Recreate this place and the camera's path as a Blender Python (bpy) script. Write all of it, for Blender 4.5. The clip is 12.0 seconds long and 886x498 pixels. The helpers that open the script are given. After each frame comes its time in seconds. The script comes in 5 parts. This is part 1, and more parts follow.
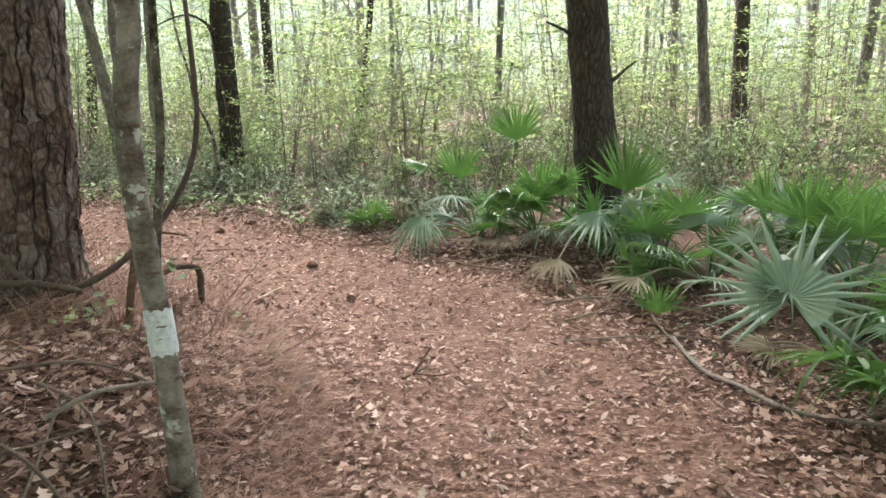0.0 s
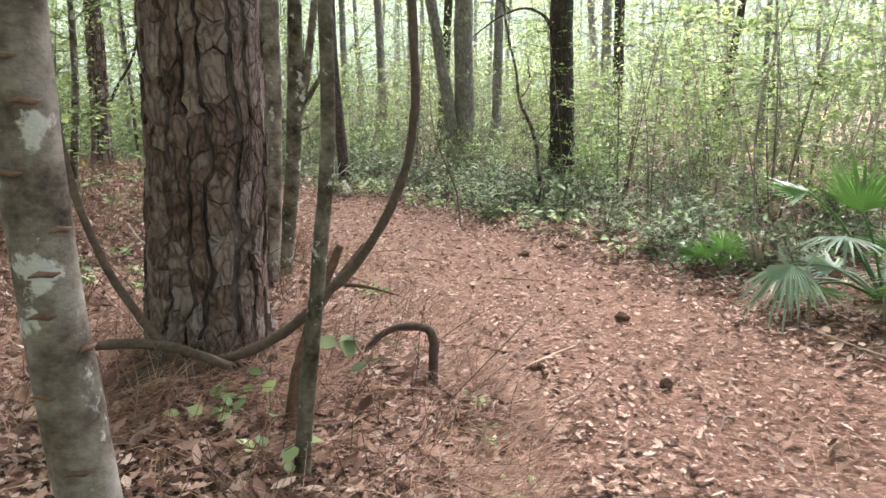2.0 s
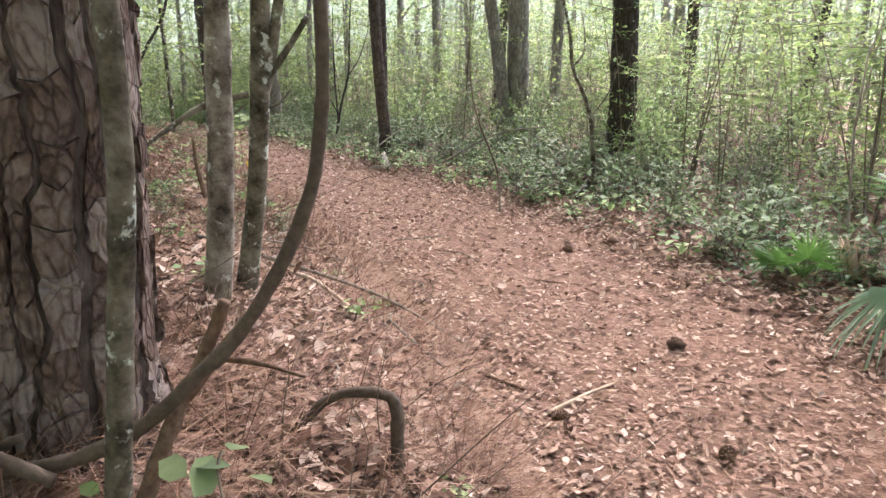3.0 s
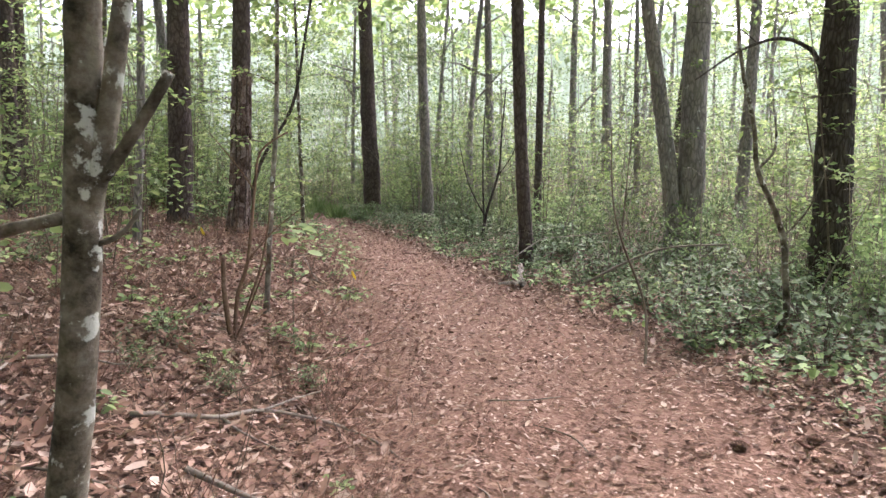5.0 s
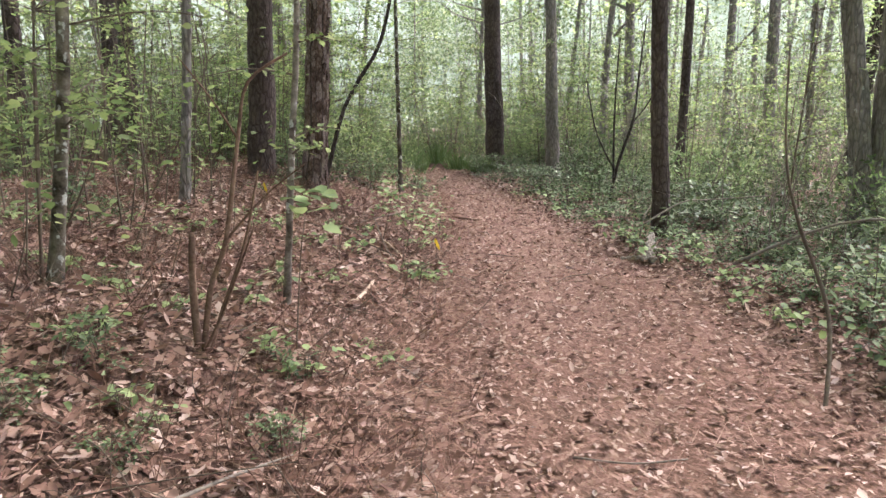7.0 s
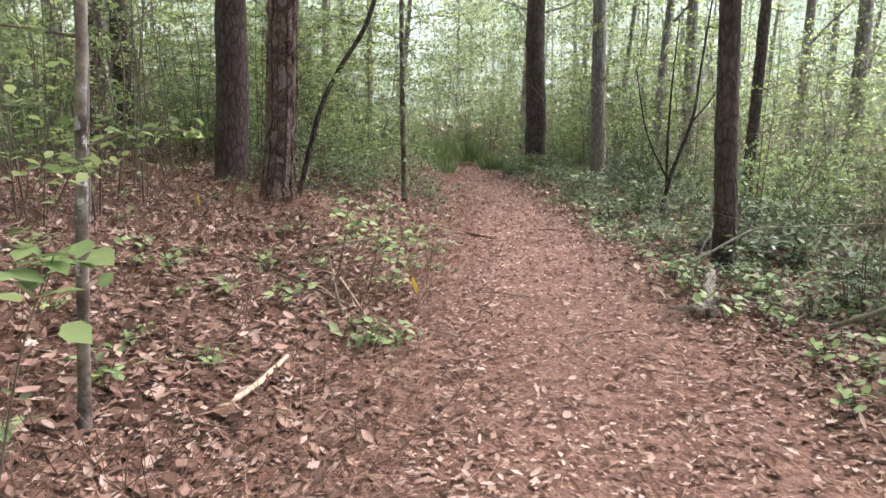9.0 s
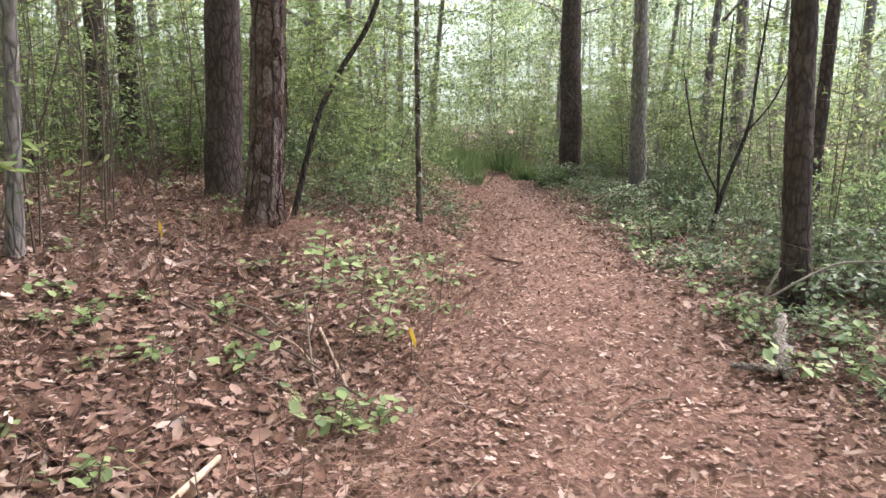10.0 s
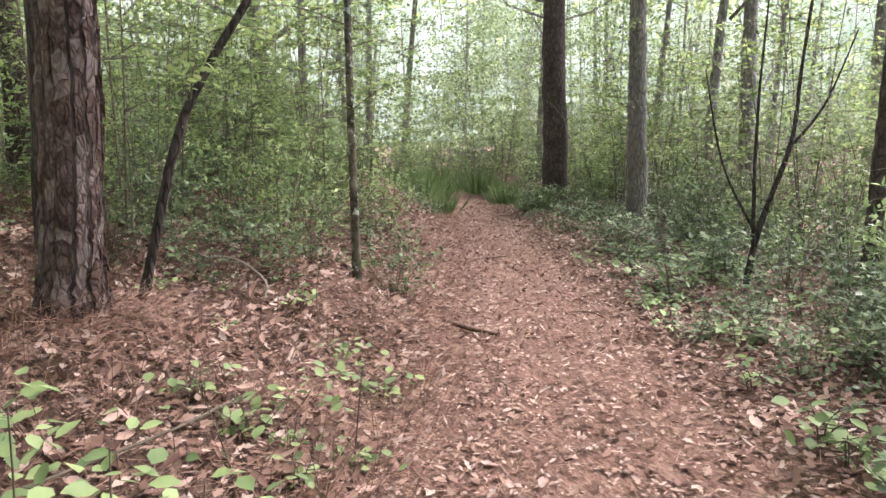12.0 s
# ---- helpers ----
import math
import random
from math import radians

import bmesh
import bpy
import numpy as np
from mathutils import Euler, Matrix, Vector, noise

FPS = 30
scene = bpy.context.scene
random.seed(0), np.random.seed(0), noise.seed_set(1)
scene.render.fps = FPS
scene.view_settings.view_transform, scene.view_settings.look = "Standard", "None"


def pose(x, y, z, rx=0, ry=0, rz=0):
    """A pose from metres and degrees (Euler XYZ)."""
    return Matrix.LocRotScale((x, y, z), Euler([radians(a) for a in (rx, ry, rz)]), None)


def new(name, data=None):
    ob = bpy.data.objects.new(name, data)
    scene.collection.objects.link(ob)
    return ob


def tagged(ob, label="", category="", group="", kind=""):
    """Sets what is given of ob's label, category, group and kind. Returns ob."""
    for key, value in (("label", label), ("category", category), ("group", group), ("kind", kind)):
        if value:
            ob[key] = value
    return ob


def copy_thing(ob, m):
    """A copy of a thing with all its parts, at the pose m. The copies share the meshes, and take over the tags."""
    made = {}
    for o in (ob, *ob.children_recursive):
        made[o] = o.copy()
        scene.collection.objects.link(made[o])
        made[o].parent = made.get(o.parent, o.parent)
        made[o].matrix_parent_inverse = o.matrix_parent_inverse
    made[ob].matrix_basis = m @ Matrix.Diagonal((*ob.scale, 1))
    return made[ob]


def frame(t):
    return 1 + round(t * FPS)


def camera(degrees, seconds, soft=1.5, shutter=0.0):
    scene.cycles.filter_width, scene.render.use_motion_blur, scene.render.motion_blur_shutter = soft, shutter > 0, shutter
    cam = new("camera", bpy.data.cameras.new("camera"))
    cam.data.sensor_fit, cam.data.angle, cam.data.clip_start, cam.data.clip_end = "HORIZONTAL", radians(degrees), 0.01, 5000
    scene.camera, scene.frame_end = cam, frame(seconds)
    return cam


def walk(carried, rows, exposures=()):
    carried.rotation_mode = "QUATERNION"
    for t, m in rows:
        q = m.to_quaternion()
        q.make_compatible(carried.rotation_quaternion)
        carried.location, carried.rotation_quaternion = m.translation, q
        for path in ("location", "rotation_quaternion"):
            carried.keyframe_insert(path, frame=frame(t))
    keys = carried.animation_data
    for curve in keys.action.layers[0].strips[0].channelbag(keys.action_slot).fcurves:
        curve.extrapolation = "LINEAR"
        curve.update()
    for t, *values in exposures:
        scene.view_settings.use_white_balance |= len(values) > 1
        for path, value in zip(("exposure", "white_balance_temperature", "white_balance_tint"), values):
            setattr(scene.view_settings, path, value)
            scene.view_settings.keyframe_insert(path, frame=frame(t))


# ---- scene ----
cam = camera(63.8, 12.0)
METRES, EYE, TILT, LEAN, TURN = 10.5, 1.5, -13.0, 1.0, 0.0
ROWS = [
    (0.0, 0.0, 0.0, 0.0, -0.0, 0.0, -0.0),
    (0.5, 0.0025, 0.0341, 0.0048, 5.67, -1.81, -1.63),
    (1.0, -0.0002, 0.077, 0.0129, 9.23, -5.81, -1.55),
    (1.5, -0.0046, 0.112, 0.0196, 22.17, -2.82, -4.61),
    (2.0, -0.0106, 0.1526, 0.0243, 27.17, -0.74, -5.42),
    (2.5, -0.0187, 0.1947, 0.0365, 29.25, -4.11, -5.88),
    (4.5, -0.0663, 0.3484, 0.0706, 43.83, -0.01, -9.15),
    (5.0, -0.0855, 0.389, 0.0806, 46.63, 1.45, -9.89),
    (5.5, -0.1024, 0.419, 0.0863, 50.98, 1.11, -10.32),
    (6.0, -0.1207, 0.4459, 0.0926, 55.71, -2.63, -11.49),
    (6.5, -0.1468, 0.4755, 0.0954, 52.77, -4.06, -11.07),
    (7.0, -0.1724, 0.5046, 0.1006, 57.93, -4.63, -11.15),
    (7.5, -0.1938, 0.5352, 0.1054, 62.4, -7.2, -11.86),
    (9.5, -0.3205, 0.6479, 0.1338, 62.61, -5.55, -12.61),
    (10.0, -0.3562, 0.6728, 0.1398, 65.29, -6.23, -12.53),
    (10.5, -0.3966, 0.698, 0.1439, 63.26, -3.99, -12.64),
    (11.0, -0.4373, 0.7221, 0.1472, 63.32, -5.93, -12.0),
    (11.5, -0.4762, 0.747, 0.1531, 68.36, -4.45, -12.43),
    (12.0, -0.5149, 0.7693, 0.1573, 63.76, -4.57, -11.9),
]
walk(cam, [(t, pose(0, 0, EYE, TILT, LEAN, TURN) @ pose(METRES * x, METRES * y, METRES * z, 90 + pitch, roll, yaw)) for t, x, y, z, yaw, pitch, roll in ROWS],
     exposures=[(0.0, 3.18, 5850, 10), (2.5, 3.3, 5830, 14), (5.5, 3.05, 5780, 18), (12.0, 3.22, 5800, 18)])

# ---- world and sun: a bright overcast day ----
world = bpy.data.worlds.new("overcast_sky")
scene.world = world
world.use_nodes = True
wn, wl = world.node_tree.nodes, world.node_tree.links
sky = wn.new("ShaderNodeTexSky")
sky.sky_type = "NISHITA"
sky.sun_disc = False
sky.sun_elevation, sky.sun_rotation = radians(52), radians(-15)
sky.air_density, sky.dust_density, sky.ozone_density = 0.7, 8.0, 0.6
wl.new(sky.outputs["Color"], wn["Background"].inputs["Color"])
wn["Background"].inputs["Strength"].default_value = 0.15

sun = new("sun", bpy.data.lights.new("sun", "SUN"))
sun.data.energy, sun.data.angle, sun.data.color = 1.5, radians(30), (1.0, 0.98, 0.96)
sun.rotation_euler = (radians(-38), 0, radians(15))


# ---- materials ----
def ramp(nt, fac, cols):
    node = nt.nodes.new("ShaderNodeValToRGB")
    el = node.color_ramp.elements
    while len(el) < len(cols):
        el.new(0.5)
    for e, (p, c) in zip(el, cols):
        e.position, e.color = p, (*c, 1)
    nt.links.new(fac, node.inputs["Fac"])
    return node.outputs["Color"]


def math_node(nt, op, a, b):
    node = nt.nodes.new("ShaderNodeMath")
    node.operation = op
    for i, v in enumerate((a, b)):
        if isinstance(v, (int, float)):
            node.inputs[i].default_value = v
        else:
            nt.links.new(v, node.inputs[i])
    return node.outputs[0]


def noise_node(nt, vec, scale, detail=5.0, rough=0.6):
    node = nt.nodes.new("ShaderNodeTexNoise")
    node.inputs["Scale"].default_value, node.inputs["Detail"].default_value, node.inputs["Roughness"].default_value = scale, detail, rough
    nt.links.new(vec, node.inputs["Vector"])
    return node.outputs["Fac"]


def coords(nt, scale=(1, 1, 1)):
    tc = nt.nodes.new("ShaderNodeTexCoord")
    mp = nt.nodes.new("ShaderNodeMapping")
    mp.inputs["Scale"].default_value = scale
    nt.links.new(tc.outputs["Object"], mp.inputs["Vector"])
    return mp.outputs["Vector"]


def finish(nt, color, rough, height=None, bump=0.3, dist=0.01, trans=0.0, spec=0.3):
    bsdf = nt.nodes["Principled BSDF"]
    nt.links.new(color, bsdf.inputs["Base Color"])
    bsdf.inputs["Roughness"].default_value = rough
    bsdf.inputs["Specular IOR Level"].default_value = spec
    if height is not None:
        bp = nt.nodes.new("ShaderNodeBump")
        bp.inputs["Strength"].default_value, bp.inputs["Distance"].default_value = bump, dist
        nt.links.new(height, bp.inputs["Height"])
        nt.links.new(bp.outputs["Normal"], bsdf.inputs["Normal"])
    if trans:
        tr, mx = nt.nodes.new("ShaderNodeBsdfTranslucent"), nt.nodes.new("ShaderNodeMixShader")
        nt.links.new(color, tr.inputs["Color"])
        mx.inputs["Fac"].default_value = trans
        nt.links.new(bsdf.outputs[0], mx.inputs[1])
        nt.links.new(tr.outputs[0], mx.inputs[2])
        nt.links.new(mx.outputs[0], nt.nodes["Material Output"].inputs["Surface"])


def leaf_mat(name, cols, rnd="island", rough=0.55, trans=0.35, spec=0.3, grain=0.15):
    """Leaves: one tone each out of a ramp, with a fine mottle."""
    m = bpy.data.materials.new(name)
    m.use_nodes = True
    nt = m.node_tree
    if rnd == "island":
        r = nt.nodes.new("ShaderNodeNewGeometry").outputs["Random Per Island"]
    else:
        r = nt.nodes.new("ShaderNodeObjectInfo").outputs["Random"]
    v = coords(nt)
    n = noise_node(nt, v, 60, 3)
    mixed = math_node(nt, "ADD", math_node(nt, "MULTIPLY", r, 1.0 - grain), math_node(nt, "MULTIPLY", n, grain))
    finish(nt, ramp(nt, mixed, cols), rough, n, 0.25, 0.004, trans, spec)
    return m


def bark_mat(name, cols, cell=14, stretch=0.3, patch=None, patch_amount=0.55, bump=0.9, furrows=1.0, each=0.0, big_scale=3.5, big_share=0.35, patch_scale=11):
    """Furrowed bark: stretched cells, fine grain, large stains and, where given, pale lichen patches."""
    m = bpy.data.materials.new(name)
    m.use_nodes = True
    nt = m.node_tree
    v, w = coords(nt, (1, 1, stretch)), coords(nt)
    vo = nt.nodes.new("ShaderNodeTexVoronoi")
    vo.feature = "DISTANCE_TO_EDGE"
    vo.inputs["Scale"].default_value = cell
    warp = nt.nodes.new("ShaderNodeVectorMath")
    warp.operation = "ADD"
    wn3 = nt.nodes.new("ShaderNodeTexNoise")
    wn3.inputs["Scale"].default_value = 9
    nt.links.new(v, wn3.inputs["Vector"])
    sc = nt.nodes.new("ShaderNodeVectorMath")
    sc.operation = "SCALE"
    sc.inputs["Scale"].default_value = 0.09
    nt.links.new(wn3.outputs["Color"], sc.inputs[0])
    nt.links.new(v, warp.inputs[0])
    nt.links.new(sc.outputs[0], warp.inputs[1])
    nt.links.new(warp.outputs[0], vo.inputs["Vector"])
    fine, big = noise_node(nt, v, 70, 6), noise_node(nt, w, big_scale, 5)
    edge = math_node(nt, "MINIMUM", math_node(nt, "MULTIPLY", vo.outputs["Distance"], 5.0), 1.0)
    tone = math_node(nt, "ADD", math_node(nt, "MULTIPLY", fine, 0.8 - big_share), math_node(nt, "MULTIPLY", big, big_share))
    tone = math_node(nt, "ADD", math_node(nt, "MULTIPLY", edge, 0.22 * furrows), tone)
    tone = math_node(nt, "ADD", tone, 0.18 * (1 - furrows))
    if each:
        own = nt.nodes.new("ShaderNodeObjectInfo").outputs["Random"]
        tone = math_node(nt, "ADD", tone, math_node(nt, "MULTIPLY", math_node(nt, "SUBTRACT", own, 0.5), each))
    col = ramp(nt, tone, cols)
    if patch:
        pn = noise_node(nt, w, patch_scale, 6, 0.65)
        cut = nt.nodes.new("ShaderNodeMapRange")
        cut.inputs["From Min"].default_value, cut.inputs["From Max"].default_value = patch_amount, patch_amount + 0.05
        nt.links.new(pn, cut.inputs["Value"])
        mx = nt.nodes.new("ShaderNodeMix")
        mx.data_type = "RGBA"
        nt.links.new(cut.outputs[0], mx.inputs["Factor"])
        nt.links.new(col, mx.inputs[6])
        mx.inputs[7].default_value = (*patch, 1)
        col = mx.outputs[2]
    height = math_node(nt, "ADD", math_node(nt, "MULTIPLY", edge, furrows), math_node(nt, "MULTIPLY", fine, 0.5))
    finish(nt, col, 0.92, height, bump, 0.012, 0, 0.15)
    return m


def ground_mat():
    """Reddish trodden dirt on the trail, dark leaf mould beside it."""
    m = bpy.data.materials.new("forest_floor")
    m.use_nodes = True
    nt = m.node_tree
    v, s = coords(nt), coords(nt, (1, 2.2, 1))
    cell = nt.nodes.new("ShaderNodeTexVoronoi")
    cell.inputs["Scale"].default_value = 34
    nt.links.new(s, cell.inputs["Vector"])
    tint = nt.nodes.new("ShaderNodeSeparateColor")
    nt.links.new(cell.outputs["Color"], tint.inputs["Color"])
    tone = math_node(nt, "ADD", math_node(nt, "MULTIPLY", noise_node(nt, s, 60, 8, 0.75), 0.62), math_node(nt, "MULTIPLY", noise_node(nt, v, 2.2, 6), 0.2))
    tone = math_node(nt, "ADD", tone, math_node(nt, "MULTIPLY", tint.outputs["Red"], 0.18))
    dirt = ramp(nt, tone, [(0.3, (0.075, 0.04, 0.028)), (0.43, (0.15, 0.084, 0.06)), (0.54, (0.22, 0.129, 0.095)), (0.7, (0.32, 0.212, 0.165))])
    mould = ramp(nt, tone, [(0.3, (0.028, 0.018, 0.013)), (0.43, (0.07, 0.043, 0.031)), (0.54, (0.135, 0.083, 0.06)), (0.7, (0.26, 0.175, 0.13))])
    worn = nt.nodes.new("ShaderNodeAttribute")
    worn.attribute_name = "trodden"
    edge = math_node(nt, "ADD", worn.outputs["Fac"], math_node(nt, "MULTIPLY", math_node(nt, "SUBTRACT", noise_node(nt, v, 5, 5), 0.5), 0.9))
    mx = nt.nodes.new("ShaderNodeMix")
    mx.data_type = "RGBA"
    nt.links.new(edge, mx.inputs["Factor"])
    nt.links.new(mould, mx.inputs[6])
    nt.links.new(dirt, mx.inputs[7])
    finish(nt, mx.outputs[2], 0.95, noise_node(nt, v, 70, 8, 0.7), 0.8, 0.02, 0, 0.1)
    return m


def wood_mat(name, cols, stretch=(1, 1, 1)):
    m = bpy.data.materials.new(name)
    m.use_nodes = True
    nt = m.node_tree
    v = coords(nt, stretch)
    n, b = noise_node(nt, v, 55, 6), noise_node(nt, v, 6, 4)
    tone = math_node(nt, "ADD", math_node(nt, "MULTIPLY", n, 0.55), math_node(nt, "MULTIPLY", b, 0.45))
    finish(nt, ramp(nt, tone, cols), 0.9, n, 0.6, 0.006, 0, 0.15)
    return m


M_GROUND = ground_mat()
LITTER = [(0.08, (0.09, 0.05, 0.036)), (0.3, (0.165, 0.094, 0.067)), (0.54, (0.26, 0.158, 0.117)), (0.76, (0.37, 0.25, 0.195)), (0.92, (0.50, 0.385, 0.32))]
M_LITTER = leaf_mat("dry_leaves", LITTER, rough=0.8, trans=0.12, spec=0.15)
M_LITTER_ONE = leaf_mat("dry_leaf", LITTER, rnd="object", rough=0.8, trans=0.12, spec=0.15)
M_NEEDLE = leaf_mat("pine_straw", [(0, (0.12, 0.06, 0.042)), (0.5, (0.25, 0.14, 0.098)), (1, (0.42, 0.28, 0.205))], rough=0.75, trans=0.0, spec=0.2)
M_SHRUB = leaf_mat("glossy_shrub_leaf", [(0, (0.05, 0.075, 0.034)), (0.45, (0.105, 0.145, 0.062)), (0.8, (0.18, 0.235, 0.10)), (1, (0.31, 0.35, 0.20))], rough=0.5, trans=0.3, spec=0.3)
M_LIGHT = leaf_mat("spring_leaf", [(0, (0.09, 0.125, 0.046)), (0.4, (0.18, 0.24, 0.085)), (0.75, (0.28, 0.34, 0.125)), (1, (0.40, 0.43, 0.19))], trans=0.6)
M_FAR = leaf_mat("far_leaf", [(0, (0.065, 0.09, 0.042)), (0.4, (0.13, 0.17, 0.076)), (0.75, (0.21, 0.255, 0.118)), (1, (0.32, 0.35, 0.20))], trans=0.6)
M_PINE = leaf_mat("pine_needles_green", [(0, (0.05, 0.10, 0.03)), (0.6, (0.10, 0.17, 0.05)), (1, (0.18, 0.25, 0.08))], trans=0.3)
M_SEED = leaf_mat("seedling_leaf", [(0, (0.13, 0.185, 0.075)), (0.5, (0.23, 0.31, 0.12)), (1, (0.38, 0.46, 0.20))], trans=0.4, rough=0.5)
M_YELLOW = leaf_mat("yellow_leaf", [(0, (0.62, 0.40, 0.03)), (1, (0.75, 0.55, 0.06))], trans=0.4)
M_PALM = leaf_mat("palmetto_leaf", [(0, (0.045, 0.10, 0.02)), (0.5, (0.085, 0.175, 0.034)), (1, (0.16, 0.27, 0.07))], rough=0.38, trans=0.4, spec=0.5)
M_PALM_PALE = leaf_mat("silvery_palmetto_leaf", [(0, (0.12, 0.18, 0.11)), (0.5, (0.20, 0.275, 0.18)), (1, (0.31, 0.38, 0.27))], rough=0.42, trans=0.25, spec=0.5)
M_PALM_DEAD = leaf_mat("dry_palmetto_leaf", [(0, (0.17, 0.135, 0.085)), (1, (0.33, 0.275, 0.19))], rough=0.8, trans=0.2)
M_GRASS = leaf_mat("fresh_grass", [(0, (0.07, 0.12, 0.04)), (0.5, (0.13, 0.19, 0.065)), (1, (0.22, 0.27, 0.12))], trans=0.45)
M_PINEBARK = bark_mat("pine_bark", [(0.2, (0.012, 0.009, 0.008)), (0.45, (0.048, 0.035, 0.031)), (0.6, (0.085, 0.065, 0.058)), (0.8, (0.15, 0.12, 0.11))], 18, 0.4, furrows=0.7)
M_PLATE = bark_mat("pine_bark_plate", [(0.3, (0.024, 0.015, 0.012)), (0.44, (0.072, 0.046, 0.037)), (0.56, (0.125, 0.086, 0.072)), (0.7, (0.20, 0.158, 0.142))], 34, 0.5, bump=1.0, furrows=0.5, each=0.25, big_scale=16, big_share=0.45)
M_DARK = bark_mat("dark_furrowed_bark", [(0.25, (0.015, 0.012, 0.01)), (0.5, (0.048, 0.038, 0.032)), (0.8, (0.11, 0.09, 0.078))], 26, 0.25, patch=(0.26, 0.27, 0.22), patch_amount=0.66)
M_LICHEN = bark_mat("lichen_bark", [(0.46, (0.03, 0.022, 0.017)), (0.53, (0.10, 0.08, 0.063)), (0.60, (0.185, 0.157, 0.13)), (0.69, (0.29, 0.257, 0.22))], 30, 1.6, patch=(0.43, 0.42, 0.38), patch_amount=0.58, bump=0.5, furrows=0.0, big_scale=10, big_share=0.65, patch_scale=14)
M_MOSSY = bark_mat("mossy_bark", [(0.46, (0.02, 0.017, 0.012)), (0.53, (0.065, 0.054, 0.038)), (0.60, (0.12, 0.103, 0.077)), (0.69, (0.20, 0.178, 0.14))], 32, 1.2, patch=(0.38, 0.385, 0.34), patch_amount=0.57, bump=0.5, furrows=0.0, big_scale=11, big_share=0.62, patch_scale=15)
M_LOG = bark_mat("weathered_log", [(0.3, (0.06, 0.045, 0.036)), (0.48, (0.22, 0.18, 0.148)), (0.7, (0.46, 0.41, 0.36))], 40, 0.8, bump=1.0, furrows=0.5, big_scale=20, big_share=0.4)
M_GRAY = bark_mat("gray_bark", [(0.25, (0.07, 0.062, 0.055)), (0.5, (0.17, 0.15, 0.135)), (0.8, (0.31, 0.28, 0.255))], 22, 0.3, patch=(0.42, 0.42, 0.38), patch_amount=0.64)
M_TWIG = wood_mat("twig", [(0.3, (0.06, 0.045, 0.033)), (0.6, (0.15, 0.12, 0.09)), (0.8, (0.25, 0.21, 0.165))])
M_VINE = wood_mat("vine_bark", [(0.3, (0.05, 0.036, 0.028)), (0.6, (0.115, 0.085, 0.066)), (0.8, (0.20, 0.16, 0.13))])
M_STICK = wood_mat("weathered_wood", [(0.3, (0.11, 0.088, 0.07)), (0.5, (0.22, 0.185, 0.155)), (0.8, (0.37, 0.33, 0.285))])
M_DEADWOOD = wood_mat("rotten_wood", [(0.3, (0.045, 0.026, 0.018)), (0.5, (0.13, 0.08, 0.055)), (0.8, (0.27, 0.19, 0.13))])
M_RAW = wood_mat("split_wood", [(0.3, (0.32, 0.21, 0.14)), (0.5, (0.50, 0.38, 0.28)), (0.8, (0.66, 0.56, 0.45))])
M_BLAZE = wood_mat("white_trail_paint", [(0.3, (0.20, 0.20, 0.18)), (0.42, (0.45, 0.46, 0.45)), (0.55, (0.62, 0.64, 0.64)), (0.8, (0.72, 0.74, 0.74))])
M_CONE = wood_mat("pine_cone", [(0.3, (0.07, 0.042, 0.03)), (0.6, (0.19, 0.115, 0.083)), (0.8, (0.32, 0.21, 0.16))])
M_STRAW = leaf_mat("standing_straw", [(0, (0.07, 0.037, 0.026)), (0.5, (0.16, 0.088, 0.062)), (1, (0.30, 0.195, 0.145))], rough=0.8, trans=0.1)


# ---- geometry helpers ----
rng = np.random.default_rng(7)


class Geo:
    """Collects faces of one mesh."""

    def __init__(self):
        self.v, self.f = [], []

    def tube(self, path, radii, sides=7, rough=0.0, cap=True):
        path = [Vector(p) for p in path]
        base = len(self.v)
        up = Vector((0.31, 0.17, 0.93))
        ref = None
        for i, p in enumerate(path):
            d = (path[min(i + 1, len(path) - 1)] - path[max(i - 1, 0)]).normalized()
            if ref is None:
                ref = d.cross(Vector((1, 0, 0)) if abs(d.x) < 0.8 else Vector((0, 1, 0))).normalized()
            ref = (ref - d * ref.dot(d)).normalized()
            side = d.cross(ref)
            for k in range(sides):
                a = 2 * math.pi * k / sides
                o = ref * math.cos(a) + side * math.sin(a)
                r = radii[i]
                if rough:
                    r *= 1 + rough * noise.noise((p + o * r) * (0.6 / max(r, 0.02)) + up * base)
                self.v.append(p + o * r)
        for i in range(len(path) - 1):
            for k in range(sides):
                a, b = base + i * sides + k, base + i * sides + (k + 1) % sides
                self.f.append((a, b, b + sides, a + sides))
        if cap:
            self.f.append(tuple(base + k for k in reversed(range(sides))))
            self.f.append(tuple(base + (len(path) - 1) * sides + k for k in range(sides)))

    def add(self, verts, faces):
        b = len(self.v)
        self.v += [Vector(p) for p in verts]
        self.f += [tuple(b + i for i in f) for f in faces]

    def mesh(self, name, material, smooth=True):
        me = bpy.data.meshes.new(name)
        me.from_pydata([tuple(p) for p in self.v], [], self.f)
        me.polygons.foreach_set("use_smooth", [smooth] * len(me.polygons))
        me.materials.append(material)
        me.update()
        return me


def spline(pts, n):
    """A smooth line through the points: n steps a stretch."""
    pts = [Vector(p) for p in pts]
    out = []
    for i in range(len(pts) - 1):
        a, b, c, d = pts[max(i - 1, 0)], pts[i], pts[i + 1], pts[min(i + 2, len(pts) - 1)]
        for k in range(n):
            t = k / n
            out.append(0.5 * (2 * b + (c - a) * t + (2 * a - 5 * b + 4 * c - d) * t * t + (3 * b - a - 3 * c + d) * t ** 3))
    return out + [pts[-1]]


def taper(n, r0, r1):
    return [r0 + (r1 - r0) * i / max(n - 1, 1) for i in range(n)]


